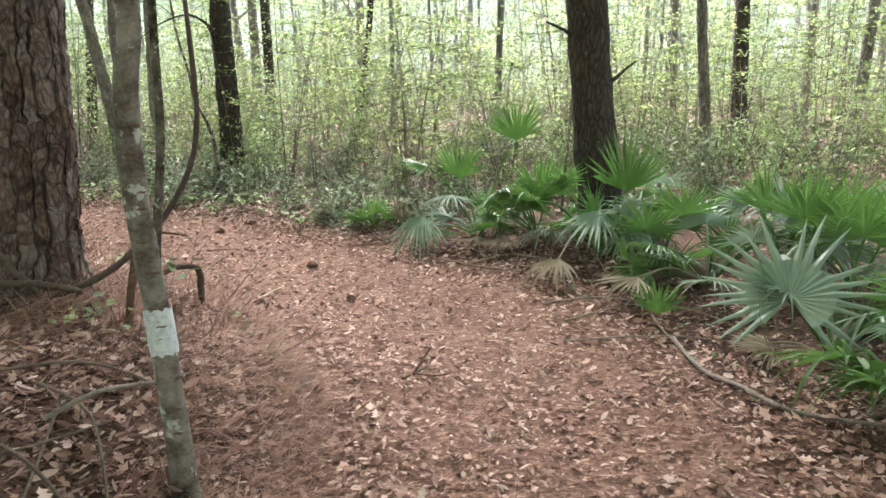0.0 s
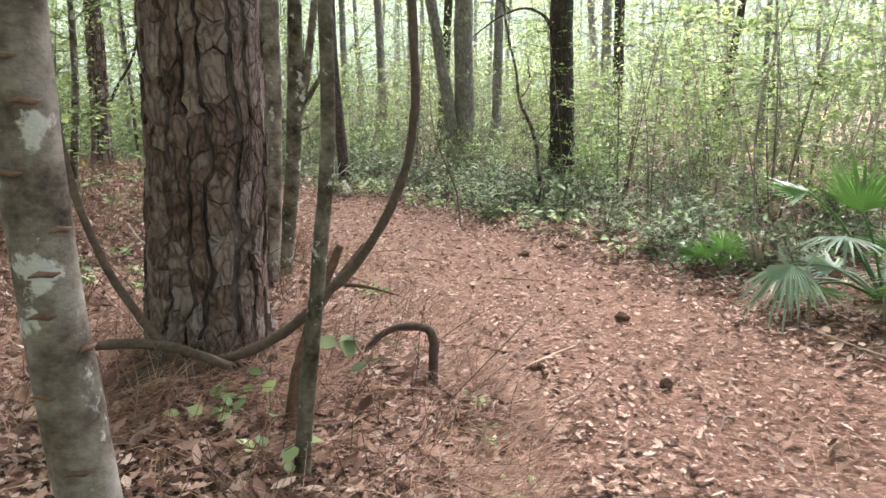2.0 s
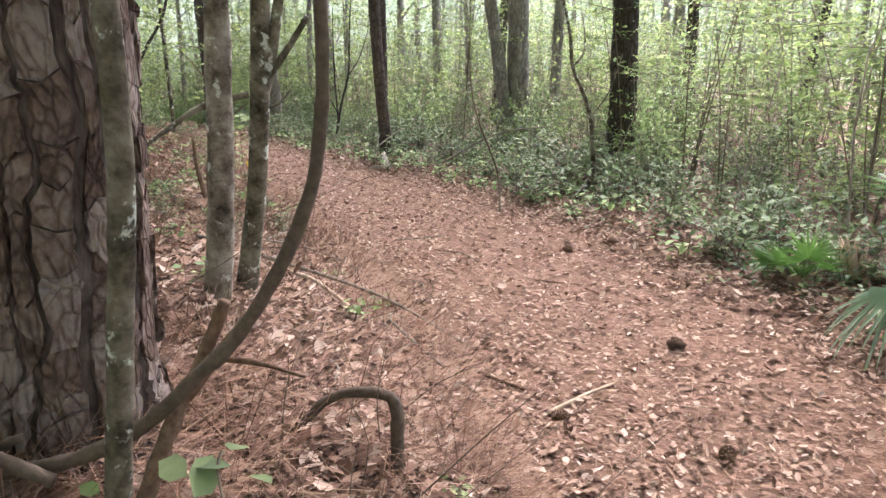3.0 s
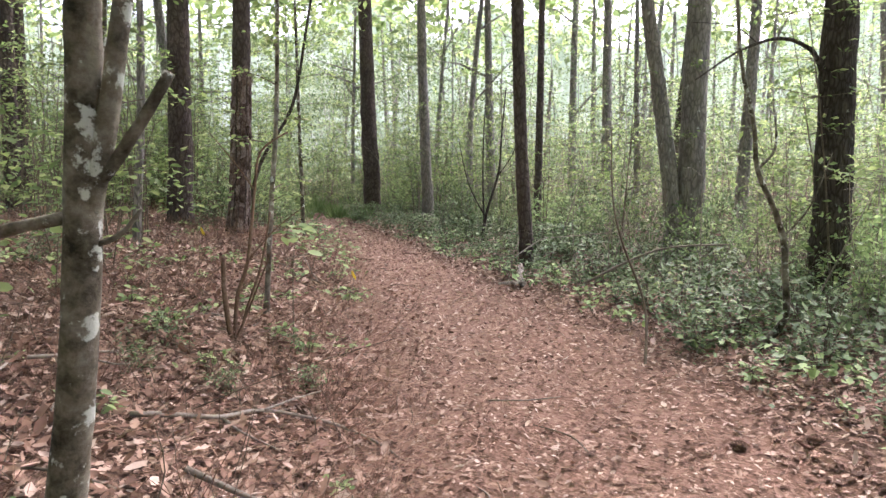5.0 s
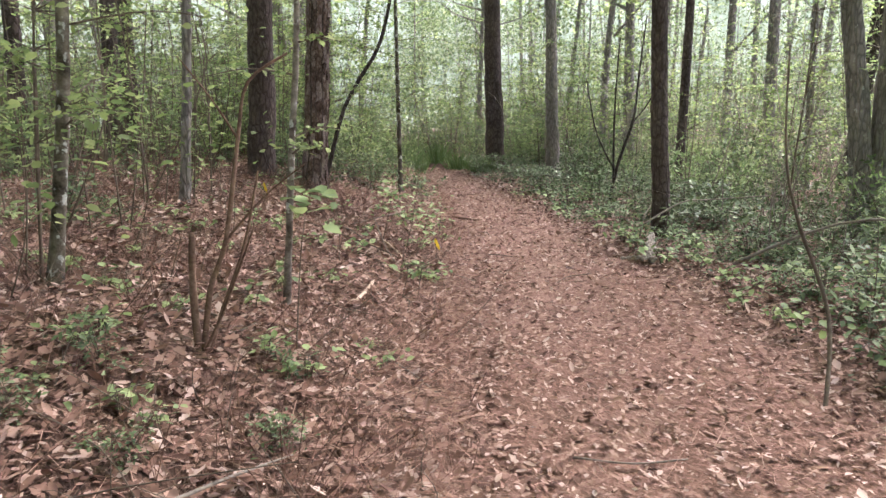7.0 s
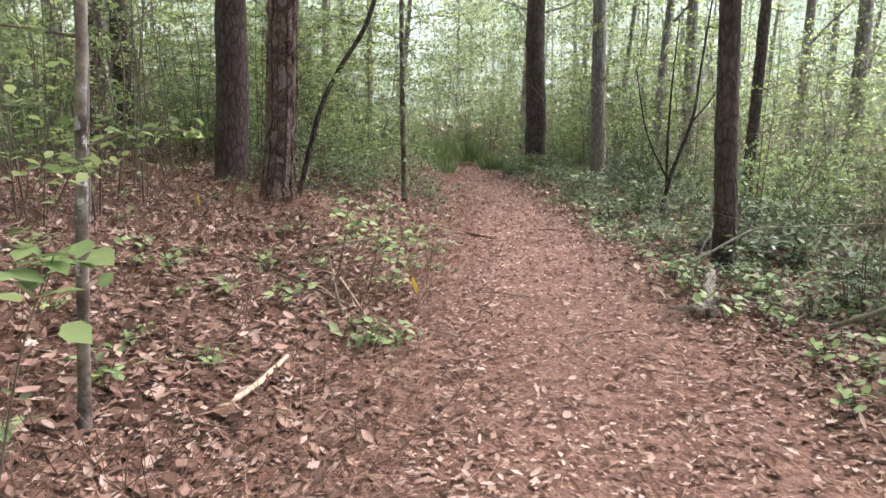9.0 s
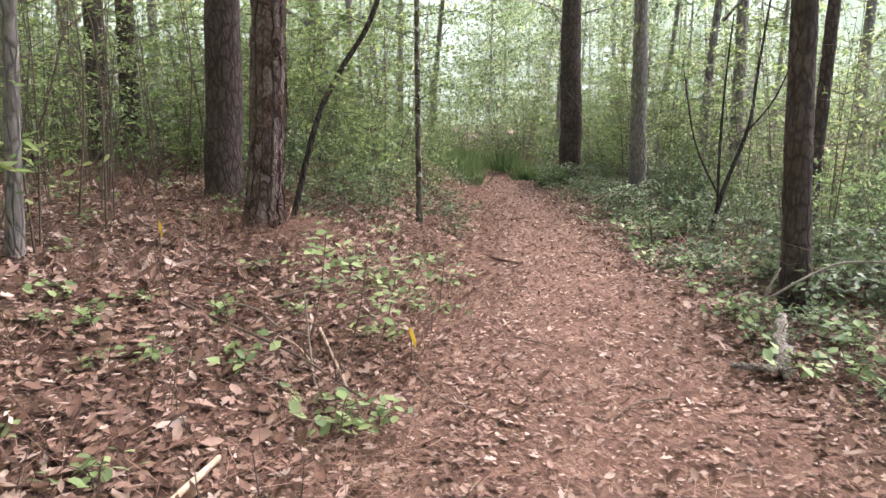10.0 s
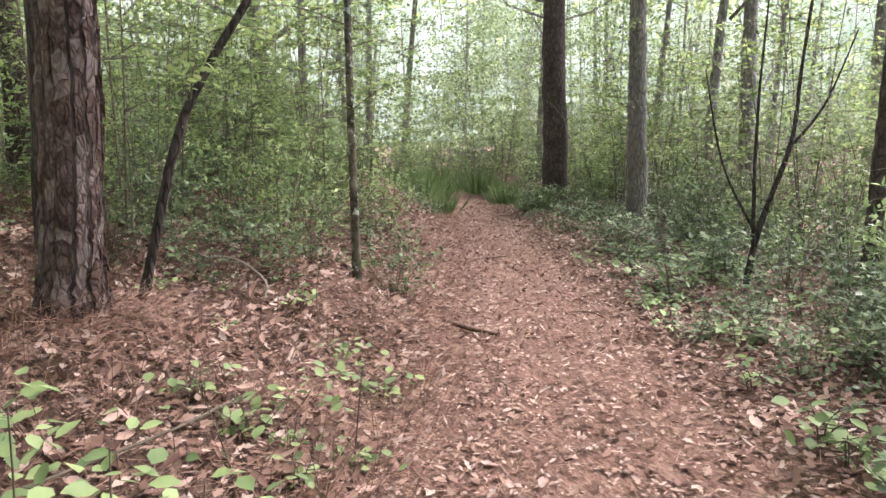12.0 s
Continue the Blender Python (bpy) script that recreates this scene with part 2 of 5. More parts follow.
def thing(name, label, category, place=(0, 0, 0), group="", kind=""):
    ob = new(name)
    ob.empty_display_size = 0.1
    ob.location = place
    return tagged(ob, label, category, group, kind)


def part(name, geo, material, parent, label="", smooth=True):
    me = geo if isinstance(geo, bpy.types.Mesh) else geo.mesh(name, material, smooth)
    ob = new(name, me)
    ob.parent = parent
    return tagged(ob, label)


def scatter(name, template, faces, place, axes, material):
    """One mesh of many small copies of a template: places (n, 3) and axes (n, 3, 3), whose rows are the template's x, y and z."""
    template = np.asarray(template, float)
    n, k = len(place), len(template)
    v = (np.einsum("tj,njk->ntk", template, axes) + place[:, None, :]).reshape(-1, 3)
    sizes = np.array([len(f) for f in faces])
    loops = np.concatenate([np.array(f) for f in faces])
    me = bpy.data.meshes.new(name)
    me.vertices.add(n * k)
    me.vertices.foreach_set("co", v.ravel())
    allloops = (loops[None, :] + (np.arange(n) * k)[:, None]).ravel()
    me.loops.add(len(allloops))
    me.loops.foreach_set("vertex_index", allloops.astype(np.int32))
    allsizes = np.tile(sizes, n)
    me.polygons.add(len(allsizes))
    me.polygons.foreach_set("loop_start", (np.cumsum(allsizes) - allsizes).astype(np.int32))
    me.materials.append(material)
    me.update(calc_edges=True)
    return me


def random_axes(n, size, tilt, aspect=1.0, yaw=None):
    """Axes for scatter: size (n), turned about z, tilted by up to about tilt radians."""
    yaw = rng.uniform(0, 2 * np.pi, n) if yaw is None else yaw
    a, b = rng.normal(0, tilt, n), rng.normal(0, tilt, n)
    ex = np.stack([np.cos(yaw) * np.cos(a), np.sin(yaw) * np.cos(a), np.sin(a)], 1)
    ey = np.stack([-np.sin(yaw) * np.cos(b), np.cos(yaw) * np.cos(b), np.sin(b)], 1)
    ez = np.cross(ex, ey)
    return np.stack([ex * size[:, None], ey * (size * aspect)[:, None], ez * size[:, None]], 1)


# a leaf with a midrib fold, along x from 0 to 1
LEAF_V = [(0, 0, 0), (0.28, 0.2, 0.05), (0.62, 0.21, 0.06), (1, 0, -0.04), (0.62, -0.21, 0.06), (0.28, -0.2, 0.05), (0.45, 0, 0.0)]
LEAF_F = [(0, 6, 1), (6, 2, 1), (6, 3, 2), (0, 5, 6), (6, 5, 4), (6, 4, 3)]
LEAF2_V = [(0, 0, 0), (0.45, 0.26, 0.05), (1, 0, -0.06), (0.45, -0.26, 0.05)]
LEAF2_F = [(0, 2, 1), (0, 3, 2)]
CURL_V = [(0, 0, 0.03), (0.2, 0.16, 0.1), (0.55, 0.24, 0.16), (0.85, 0.12, 0.2), (1, 0, 0.22), (0.85, -0.12, 0.12), (0.55, -0.24, 0.1), (0.2, -0.16, 0.04), (0.5, 0, 0.0)]
CURL_F = [(0, 8, 1), (8, 2, 1), (8, 3, 2), (8, 4, 3), (0, 7, 8), (8, 7, 6), (8, 6, 5), (8, 5, 4)]

LOBED_V = [(0, 0, 0), (0.15, 0.07, 0.02), (0.3, 0.24, 0.09), (0.42, 0.13, 0.05), (0.58, 0.3, 0.13), (0.72, 0.14, 0.08), (1, 0.05, 0.12), (0.74, -0.15, 0.05), (0.6, -0.27, 0.1), (0.44, -0.12, 0.03), (0.28, -0.2, 0.06), (0.14, -0.06, 0.01)]
LOBED_F = [(0, 11, 1), (1, 11, 10, 9, 3, 2), (3, 9, 8, 7, 5, 4), (5, 7, 6)]
FLAKE_V = [(0, 0.1, 0), (0.5, 0.32, 0.08), (1, 0.05, 0.0), (0.55, -0.28, 0.06)]
FLAKE_F = [(0, 3, 1), (1, 3, 2)]

# ---- the lie of the land: a trail with a bank on its left ----
TRAIL = np.array([(0.6, -60, 1.3), (0.5, -3, 1.3), (0.5, 0, 1.25), (0.52, 2.2, 1.02), (0.32, 3.8, 1.02), (-0.35, 5.05, 1.0), (-1.4, 6.15, 1.0), (-2.9, 7.3, 1.05), (-5.3, 8.85, 1.0),
                  (-7.8, 10.2, 0.8), (-10.1, 11.4, 0.7), (-13.1, 12.85, 0.6), (-15.2, 13.75, 0.55), (-18, 14.6, 0.5), (-22, 14.4, 0.5), (-30, 10, 0.5), (-90, -10, 0.5)])


def trail_side(x, y):
    """Metres beyond the trail's left edge and beyond its right edge (under 0: on the other side)."""
    p = np.stack([np.asarray(x, float), np.asarray(y, float)], -1)
    best, side, half = np.full(p.shape[:-1], 1e9), np.zeros(p.shape[:-1]), np.ones(p.shape[:-1])
    for a, b in zip(TRAIL[:-1], TRAIL[1:]):
        d = b[:2] - a[:2]
        s = np.clip(((p - a[:2]) @ d) / (d @ d), 0, 1)
        off = p - a[:2] - s[..., None] * d
        dist = np.hypot(off[..., 0], off[..., 1])
        near = dist < best
        best = np.where(near, dist, best)
        side = np.where(near, np.sign(d[0] * off[..., 1] - d[1] * off[..., 0]), side)
        half = np.where(near, a[2] + s * (b[2] - a[2]), half)
    return best * side - half, -best * side - half


def land(x, y):
    x, y = np.asarray(x, float), np.asarray(y, float)
    left, right = trail_side(x, y)
    t = np.clip((y - 5) / 4, 0, 1)
    z = -0.08 + 0.06 * t * t * (3 - 2 * t)
    k = np.clip((y - 4.2) / 1.8, 0, 1)
    z = z + np.where(left > 0, (0.68 + 0.12 * k) * (1 - np.exp(-np.maximum(left, 0) / (0.75 + 0.4 * k))), 0)
    z = z + np.where(right > 0, 0.12 * (1 - np.exp(-np.maximum(right, 0) / 1.5)) + 0.012 * np.maximum(right - 2, 0).clip(0, 30), 0)
    off = np.clip(np.maximum(left, right) + 0.3, 0, 1)
    z = z + off * (0.035 * np.sin(x * 2.3 + 1.1 * np.sin(y * 1.7)) + 0.03 * np.sin(y * 3.1 + 1.3 * np.sin(x * 2.1)))
    z = z + 0.012 * np.sin(x * 7.1 + y * 3.3) * np.sin(y * 6.3 - x * 2.7)
    z = z + 0.06 * np.exp(-((x + 2.05) ** 2 + (y - 3.4) ** 2) / 0.12) + 0.06 * np.exp(-((x + 1.5) ** 2 + (y - 3.93) ** 2) / 0.06) + 0.06 * np.exp(-((x + 8.8) ** 2 + (y - 8.08) ** 2) / 0.12)
    inside = np.clip(-np.maximum(left, right), 0, 1)
    return z - 0.03 * inside


def on_land(x, y, lift=0.0):
    return Vector((x, y, float(land(x, y)) + lift))


def axis_steps(lo, hi, fine, far):
    mid = np.arange(lo, hi + fine / 2, fine)
    grow = np.geomspace(fine * 1.3, far, 34)
    return np.concatenate([(lo - np.cumsum(grow))[::-1], mid, hi + np.cumsum(grow)])


gx, gy = axis_steps(-17, 4, 0.11, 160), axis_steps(-0.5, 17, 0.11, 160)
GX, GY = np.meshgrid(gx, gy)
GZ = land(GX, GY)
nx, ny = len(gx), len(gy)
idx = np.arange(nx * ny).reshape(ny, nx)
quads = np.stack([idx[:-1, :-1], idx[:-1, 1:], idx[1:, 1:], idx[1:, :-1]], -1).reshape(-1, 4)
me = bpy.data.meshes.new("ground")
me.vertices.add(nx * ny)
me.vertices.foreach_set("co", np.stack([GX, GY, GZ], -1).ravel())
me.loops.add(len(quads) * 4)
me.loops.foreach_set("vertex_index", quads.ravel().astype(np.int32))
me.polygons.add(len(quads))
me.polygons.foreach_set("loop_start", np.arange(0, len(quads) * 4, 4, dtype=np.int32))
me.polygons.foreach_set("use_smooth", np.ones(len(quads), bool))
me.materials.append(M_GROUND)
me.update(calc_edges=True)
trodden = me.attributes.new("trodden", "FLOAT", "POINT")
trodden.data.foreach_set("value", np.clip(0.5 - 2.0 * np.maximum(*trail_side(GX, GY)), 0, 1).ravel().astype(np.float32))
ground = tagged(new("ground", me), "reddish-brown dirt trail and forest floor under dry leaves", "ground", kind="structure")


# ---- trees ----
def crown_mesh(kind, seed):
    """A crown about the origin, about 3 m across: sprays of leaves on short shoots."""
    r = np.random.default_rng(seed)
    n_clump, per = (60, 16) if kind == "pine" else (70, 22)
    c = r.normal(0, 1, (n_clump, 3))
    c /= np.linalg.norm(c, axis=1)[:, None]
    c *= (r.uniform(0.25, 1, n_clump) ** 0.5)[:, None] * np.array([1.6, 1.6, 2.2])
    p = (c[:, None, :] + r.normal(0, 0.26, (n_clump, per, 3))).reshape(-1, 3)
    n = len(p)
    size = r.uniform(0.25, 0.45, n) if kind == "pine" else r.uniform(0.12, 0.2, n)
    ax = random_axes(n, size, 0.6, 0.22 if kind == "pine" else 1.0)
    return scatter("crown", LEAF2_V, LEAF2_F, p, ax, M_PINE if kind == "pine" else M_LIGHT)


CROWNS = {"pine": [crown_mesh("pine", s) for s in (1, 2)], "leafy": [crown_mesh("leafy", s) for s in (3, 4, 5)]}


def tree(name, label, line, r0, height, material, crown="pine", sides=20, group="", flare=1.35, rough=0.12, limbs=5):
    """A tree from the points of its stem near the ground; above the last one it goes on to its height. Returns thing, trunk and stem line."""
    line = [Vector(p) for p in line]
    base = line[0]
    ground_z = float(land(base.x, base.y))
    lean = (line[-1] - line[0]) / max(line[-1].z - line[0].z, 0.1)
    foot = base + lean * (ground_z - 0.08 - base.z)
    full = [foot] + [p for p in line if p.z > foot.z + 0.15]
    last = full[-1]
    soft = Vector((lean.x * 0.5, lean.y * 0.5, 1))
    full += [last + soft * (height - last.z) * f for f in (0.3, 0.65, 1.0)]
    ob = thing(name, label, "tree", foot, group)
    path, radii = [], []
    dense = spline(full, 40)
    z, last_z = 0.0, -9.0
    for p in dense:
        step = 0.07 if p.z < 3 else 0.4
        if p.z - last_z >= step:
            h = p.z - foot.z
            f = max(0.0, 1 - h / (height - foot.z))
            rad = r0 * (0.25 + 0.75 * f) if height > 6 else r0 * (0.3 + 0.7 * f)
            rad *= 1 + (flare - 1) * math.exp(-h / 0.16)
            path.append(p - foot)
            radii.append(rad)
            last_z = p.z
    g = Geo()
    g.tube(path, radii, sides, rough)
    trunk = part("trunk", g, material, ob)
    r = random.Random(hash_of(name, base))
    top = path[-1]
    for i in range(limbs):
        f = 0.62 + 0.36 * i / max(limbs - 1, 1)
        k = min(range(len(path)), key=lambda q: abs(path[q].z - top.z * f))
        a = r.uniform(0, 6.28)
        ln = r.uniform(0.6, 1.3) * min(1.6, height * 0.12)
        tip = path[k] + Vector((math.cos(a) * ln, math.sin(a) * ln, ln * r.uniform(0.2, 0.8)))
        bend = (path[k] + tip) / 2 + Vector((0, 0, 0.12 * ln))
        lg = Geo()
        pl = spline([path[k], bend, tip], 4)
        lg.tube(pl, taper(len(pl), radii[k] * 0.45, 0.006), 6)
        part("limb", lg, material, ob)
    if crown:
        cm = part("crown", CROWNS[crown][r.randrange(len(CROWNS[crown]))], None, ob)
        s = height * 0.11
        cm.location, cm.scale, cm.rotation_euler = path[-1] * 0.86, (s, s, s * 1.1), (0, 0, r.uniform(0, 6.28))
    return ob, trunk, path, radii


def hash_of(name, p):
    return len(name) * 131 + int(abs(p[0]) * 100) * 17 + int(abs(p[1]) * 100)


def bark_plates(trunk, path, radii, z0, z1, seed, wide=0.075, tall=(0.07, 0.17), proud=0.014, front=(-2.1, 1.1)):
    """Loose scales of bark round a stem, with slanting edges: on the side towards the trail each is a piece of its own."""
    back = Geo()
    r = random.Random(seed)
    zs = [p.z for p in path]

    def at(z, a, out):
        k = max(0, min(len(zs) - 2, next((i for i in range(len(zs) - 1) if zs[i + 1] >= z), len(zs) - 2)))
        t = (z - zs[k]) / max(zs[k + 1] - zs[k], 1e-6)
        c = path[k].lerp(path[k + 1], t)
        rad = radii[k] + (radii[k + 1] - radii[k]) * t + out
        a = a + 0.05 * math.sin(z * 5 + seed)
        return Vector((c.x + rad * math.cos(a), c.y + rad * math.sin(a), z))

    cols = max(8, int(2 * math.pi * radii[len(radii) // 8] / wide))
    cuts = [2 * math.pi * (c + r.uniform(-0.22, 0.22)) / cols for c in range(cols)]
    cuts.append(cuts[0] + 2 * math.pi)
    furrow = [r.choice([0.002, 0.003, 0.004, 0.006, 0.011]) for c in range(cols)]
    furrow.append(furrow[0])
    rad0 = radii[len(radii) // 3]

    def cut(c, z):
        q = (c % cols) * 3.7
        return cuts[c] + (2 * math.pi / cols) * (0.34 * noise.noise((z * 8.0, q, seed)) + 0.26 * noise.noise((z * 31.0, q, seed + 5)))

    for c in range(cols):
        z = z0 - r.uniform(0, tall[1])
        slant, peak = r.uniform(-0.02, 0.02), 0.0
        while z < z1:
            h = r.uniform(*tall) * (1.5 if r.random() < 0.2 else 1)
            nxt, crest = r.uniform(-0.025, 0.025), r.uniform(-0.035, 0.035)
            fl, fr, gz = furrow[c] / rad0, furrow[c + 1] / rad0, r.uniform(0.0003, 0.0015)
            lows, highs = (z + slant, z - slant), (z + h + nxt, z + h - nxt)
            pts = [((cut(c, z) + cut(c + 1, z)) / 2, z + peak + gz)]
            for f in (0.0, 0.25, 0.5, 0.75, 1.0):
                q = lows[1] + (highs[1] - lows[1]) * f
                pts.append((cut(c + 1, q) - fr, q))
            pts.append(((cut(c, z + h) + cut(c + 1, z + h)) / 2, z + h + crest - gz))
            for f in (1.0, 0.75, 0.5, 0.25, 0.0):
                q = lows[0] + (highs[0] - lows[0]) * f
                pts.append((cut(c, q) + fl, q))
            n = len(pts)
            ca, cz = sum(p[0] for p in pts) / n, sum(p[1] for p in pts) / n
            up, tip, roll = proud * r.uniform(0.15, 1.0), r.uniform(-0.4, 0.4), r.uniform(-0.4, 0.4)
            outer = [at(pz, pa, -0.005) for pa, pz in pts]
            inner = [at(cz + (pz - cz) * 0.97, ca + (pa - ca) * 0.92, up * (1 + tip * (1 if pz > cz else -1) + roll * (1 if pa > ca else -1)) + r.uniform(-0.001, 0.001)) for pa, pz in pts]
            mid = (ca + math.pi) % (2 * math.pi) - math.pi
            own = front[0] < mid < front[1]
            g = Geo() if own else back
            g.add(outer + inner + [at(cz, ca, up * 1.02)], [(i, (i + 1) % n, n + (i + 1) % n, n + i) for i in range(n)] + [(n + i, n + (i + 1) % n, 2 * n) for i in range(n)])
            if own:
                part("bark_plate", g, M_PLATE, trunk, smooth=False)
            z, slant, peak = z + h, nxt, crest
    tagged(part("bark", back, M_PLATE, trunk, smooth=False), kind="stuff")


# the large pine beside the trail, with its plates of bark
big, big_trunk, big_path, big_r = tree("pine_tree", "large pine with thick reddish-gray plated bark on the bank", [(-2.02, 3.39, 0.5), (-1.99, 3.41, 1.1), (-1.96, 3.43, 1.7)], 0.195, 15, M_PINEBARK, "pine", 36, rough=0.05, flare=1.25)
bark_plates(big_trunk, big_path, big_r, 0.05, 1.75, 11, wide=0.07, tall=(0.045, 0.13), proud=0.02)
pa, pa_trunk, pa_path, pa_r = tree("pine_tree", "tall pine with dark plated bark beside the trail", [(-8.8, 8.08, 0.5), (-8.76, 8.17, 1.92)], 0.118, 14, M_PINEBARK, "pine", 32, rough=0.05, flare=1.5)
bark_plates(pa_trunk, pa_path, pa_r, 0.0, 1.9, 23, wide=0.05, tall=(0.05, 0.13), proud=0.014)
for lb, ln, r0, h in (("pine with dark reddish bark behind another pine", [(-10.3, 8.02, 0.7), (-10.27, 8.08, 2.4)], 0.165, 14),
                      ("dark-barked pine standing in low undergrowth", [(-7.21, 11.5, 0.3), (-7.26, 11.4, 2.2)], 0.098, 13),
                      ("tall straight pine near the bend of the trail", [(-16.38, 15.81, 0.3), (-16.42, 15.72, 3.7)], 0.235, 16),
                      ("slim pine trunk among green saplings", [(-9.25, 14.16, 0.3), (-9.22, 14.2, 4.3)], 0.075, 13),
                      ("distant pine trunk in shade", [(-14.6, 6.95, 0.9), (-14.55, 7.0, 3)], 0.14, 14),
                      ("distant pine trunk in shade", [(-15.7, 7.36, 0.9), (-15.65, 7.4, 3)], 0.15, 14),
                      ("distant pine trunk in shade", [(-13.3, 5.6, 0.9), (-13.3, 5.65, 3)], 0.12, 13),
                      ("distant pine trunk in shade", [(-11.6, 3.4, 0.9), (-11.6, 3.45, 3)], 0.15, 14)):
    tree("pine_tree", lb, ln, r0, h, M_PINEBARK, "pine", 22, group="pines", rough=0.14)
leafed = []
for lb, ln, r0, h, mt in (("dark-barked tree with an arching vine at the trail's outer edge", [(-3.46, 11.62, 0.0), (-3.44, 11.64, 0.81), (-3.45, 11.63, 2.95)], 0.185, 13, M_DARK),
                          ("dark leaning tree rising behind saw palmettos", [(1.56, 6.9, 0.0), (1.51, 6.9, 0.45), (1.34, 6.92, 2.24)], 0.215, 13, M_DARK),
                          ("slender gray tree behind the palmettos", [(3.7, 10.0, 0.1), (3.48, 10.02, 2.54)], 0.085, 10, M_GRAY),
                          ("brown-barked tree among spring foliage", [(4.72, 11.5, 0.2), (4.63, 11.5, 2.69)], 0.13, 12, M_PINEBARK),
                          ("thin leaning gray tree among spring foliage", [(6.78, 12.0, 0.3), (6.95, 12.0, 2.7)], 0.11, 11, M_GRAY),
                          ("thin dark leaning tree deep in the thicket", [(-2.04, 16.53, 0.1), (-1.64, 16.74, 2.79)], 0.085, 10, M_DARK),
                          ("large pale-gray tree trunk in the thicket", [(-5.76, 13.16, 0.3), (-5.75, 13.17, 0.66), (-5.73, 13.2, 3.56)], 0.19, 14, M_GRAY),
                          ("gray forked stem beside a larger trunk", [(-5.89, 13.0, 0.3), (-5.92, 12.98, 0.97), (-6.07, 12.82, 2.47), (-6.2, 12.68, 3.7)], 0.12, 10, M_GRAY),
                          ("light-brown slim tree beside the trail", [(-12.96, 14.8, 0.1), (-13.0, 14.7, 3.16)], 0.135, 12, M_GRAY),
                          ("thin pale distant tree", [(-8.6, 16.4, 0.3), (-8.7, 16.4, 4)], 0.06, 10, M_GRAY),
                          ("dark shaded tree on the bank", [(-8.07, 6.66, 0.73), (-8.02, 6.75, 1.96)], 0.045, 7, M_GRAY),
                          ("far gray tree trunk", [(-5.2, 20.5, 0.2), (-5.2, 20.5, 4)], 0.15, 13, M_GRAY),
                          ("far gray tree trunk", [(-1.0, 14.6, 0.2), (-1.0, 14.7, 4)], 0.05, 9, M_GRAY),
                          ("far gray tree trunk", [(1.0, 13.6, 0.2), (1.1, 13.7, 4)], 0.07, 10, M_GRAY),
                          ("far gray tree trunk", [(5.2, 16.4, 0.2), (5.1, 16.4, 4)], 0.09, 12, M_GRAY),
                          ("far gray tree trunk", [(8.6, 17.4, 0.2), (8.7, 17.4, 4)], 0.11, 12, M_GRAY),
                          ("far dark tree trunk", [(-4.4, 18.6, 0.2), (-4.4, 18.6, 4)], 0.14, 12, M_DARK),
                          ("far dark tree trunk", [(-8.6, 17.6, 0.2), (-8.3, 17.7, 4)], 0.13, 12, M_DARK),
                          ("far gray tree trunk", [(-11.3, 19.3, 0.2), (-11.3, 19.2, 4)], 0.14, 12, M_GRAY),
                          ("far gray tree trunk", [(-6.6, 10.2 + 6.3, 0.2), (-6.5, 16.6, 4)], 0.12, 12, M_GRAY)):
    made = tree("tree", lb, ln, r0, h, mt, "leafy", 20, group="woodland trees", rough=0.16)
    if "arching vine" in lb or "light-brown slim" in lb or "thicket" in lb:
        leafed.append((made, len(leafed)))
    if "palmettos" in lb and "dark" in lb:
        leaning = made[0]

# dead stubs on the leaning tree behind the palmettos
for pts in ([(1.3, 6.9, 1.86), (1.14, 6.89, 1.97), (0.97, 6.9, 2.05)], [(1.45, 6.9, 1.42), (1.6, 6.79, 1.53), (1.68, 6.8, 1.6), (1.79, 6.82, 1.68)]):
    g = Geo()
    pl = spline(pts, 4)
    g.tube([p - leaning.location for p in pl], taper(len(pl), 0.024, 0.008), 7, 0.2)
    part("dead_stub", g, M_DARK, leaning)

# lichen-covered young trees by the path
blaze_line = [(-0.88, 2.14, 0.2), (-0.895, 2.14, 0.5), (-0.91, 2.14, 0.8), (-0.925, 2.14, 1.0), (-0.942, 2.14, 1.25), (-0.93, 2.14, 1.52), (-0.9, 2.14, 1.8)]
bz, bz_trunk, bz_path, bz_r = tree("young_tree", "young pale lichen-barked tree with a white painted trail blaze", blaze_line, 0.042, 7, M_LICHEN, "leafy", 20, flare=1.25, rough=0.1, limbs=3)
zb = [p.z + bz.location.z for p in bz_path]
sel = [i for i, z in enumerate(zb) if 0.66 < z < 0.88]
g = Geo()
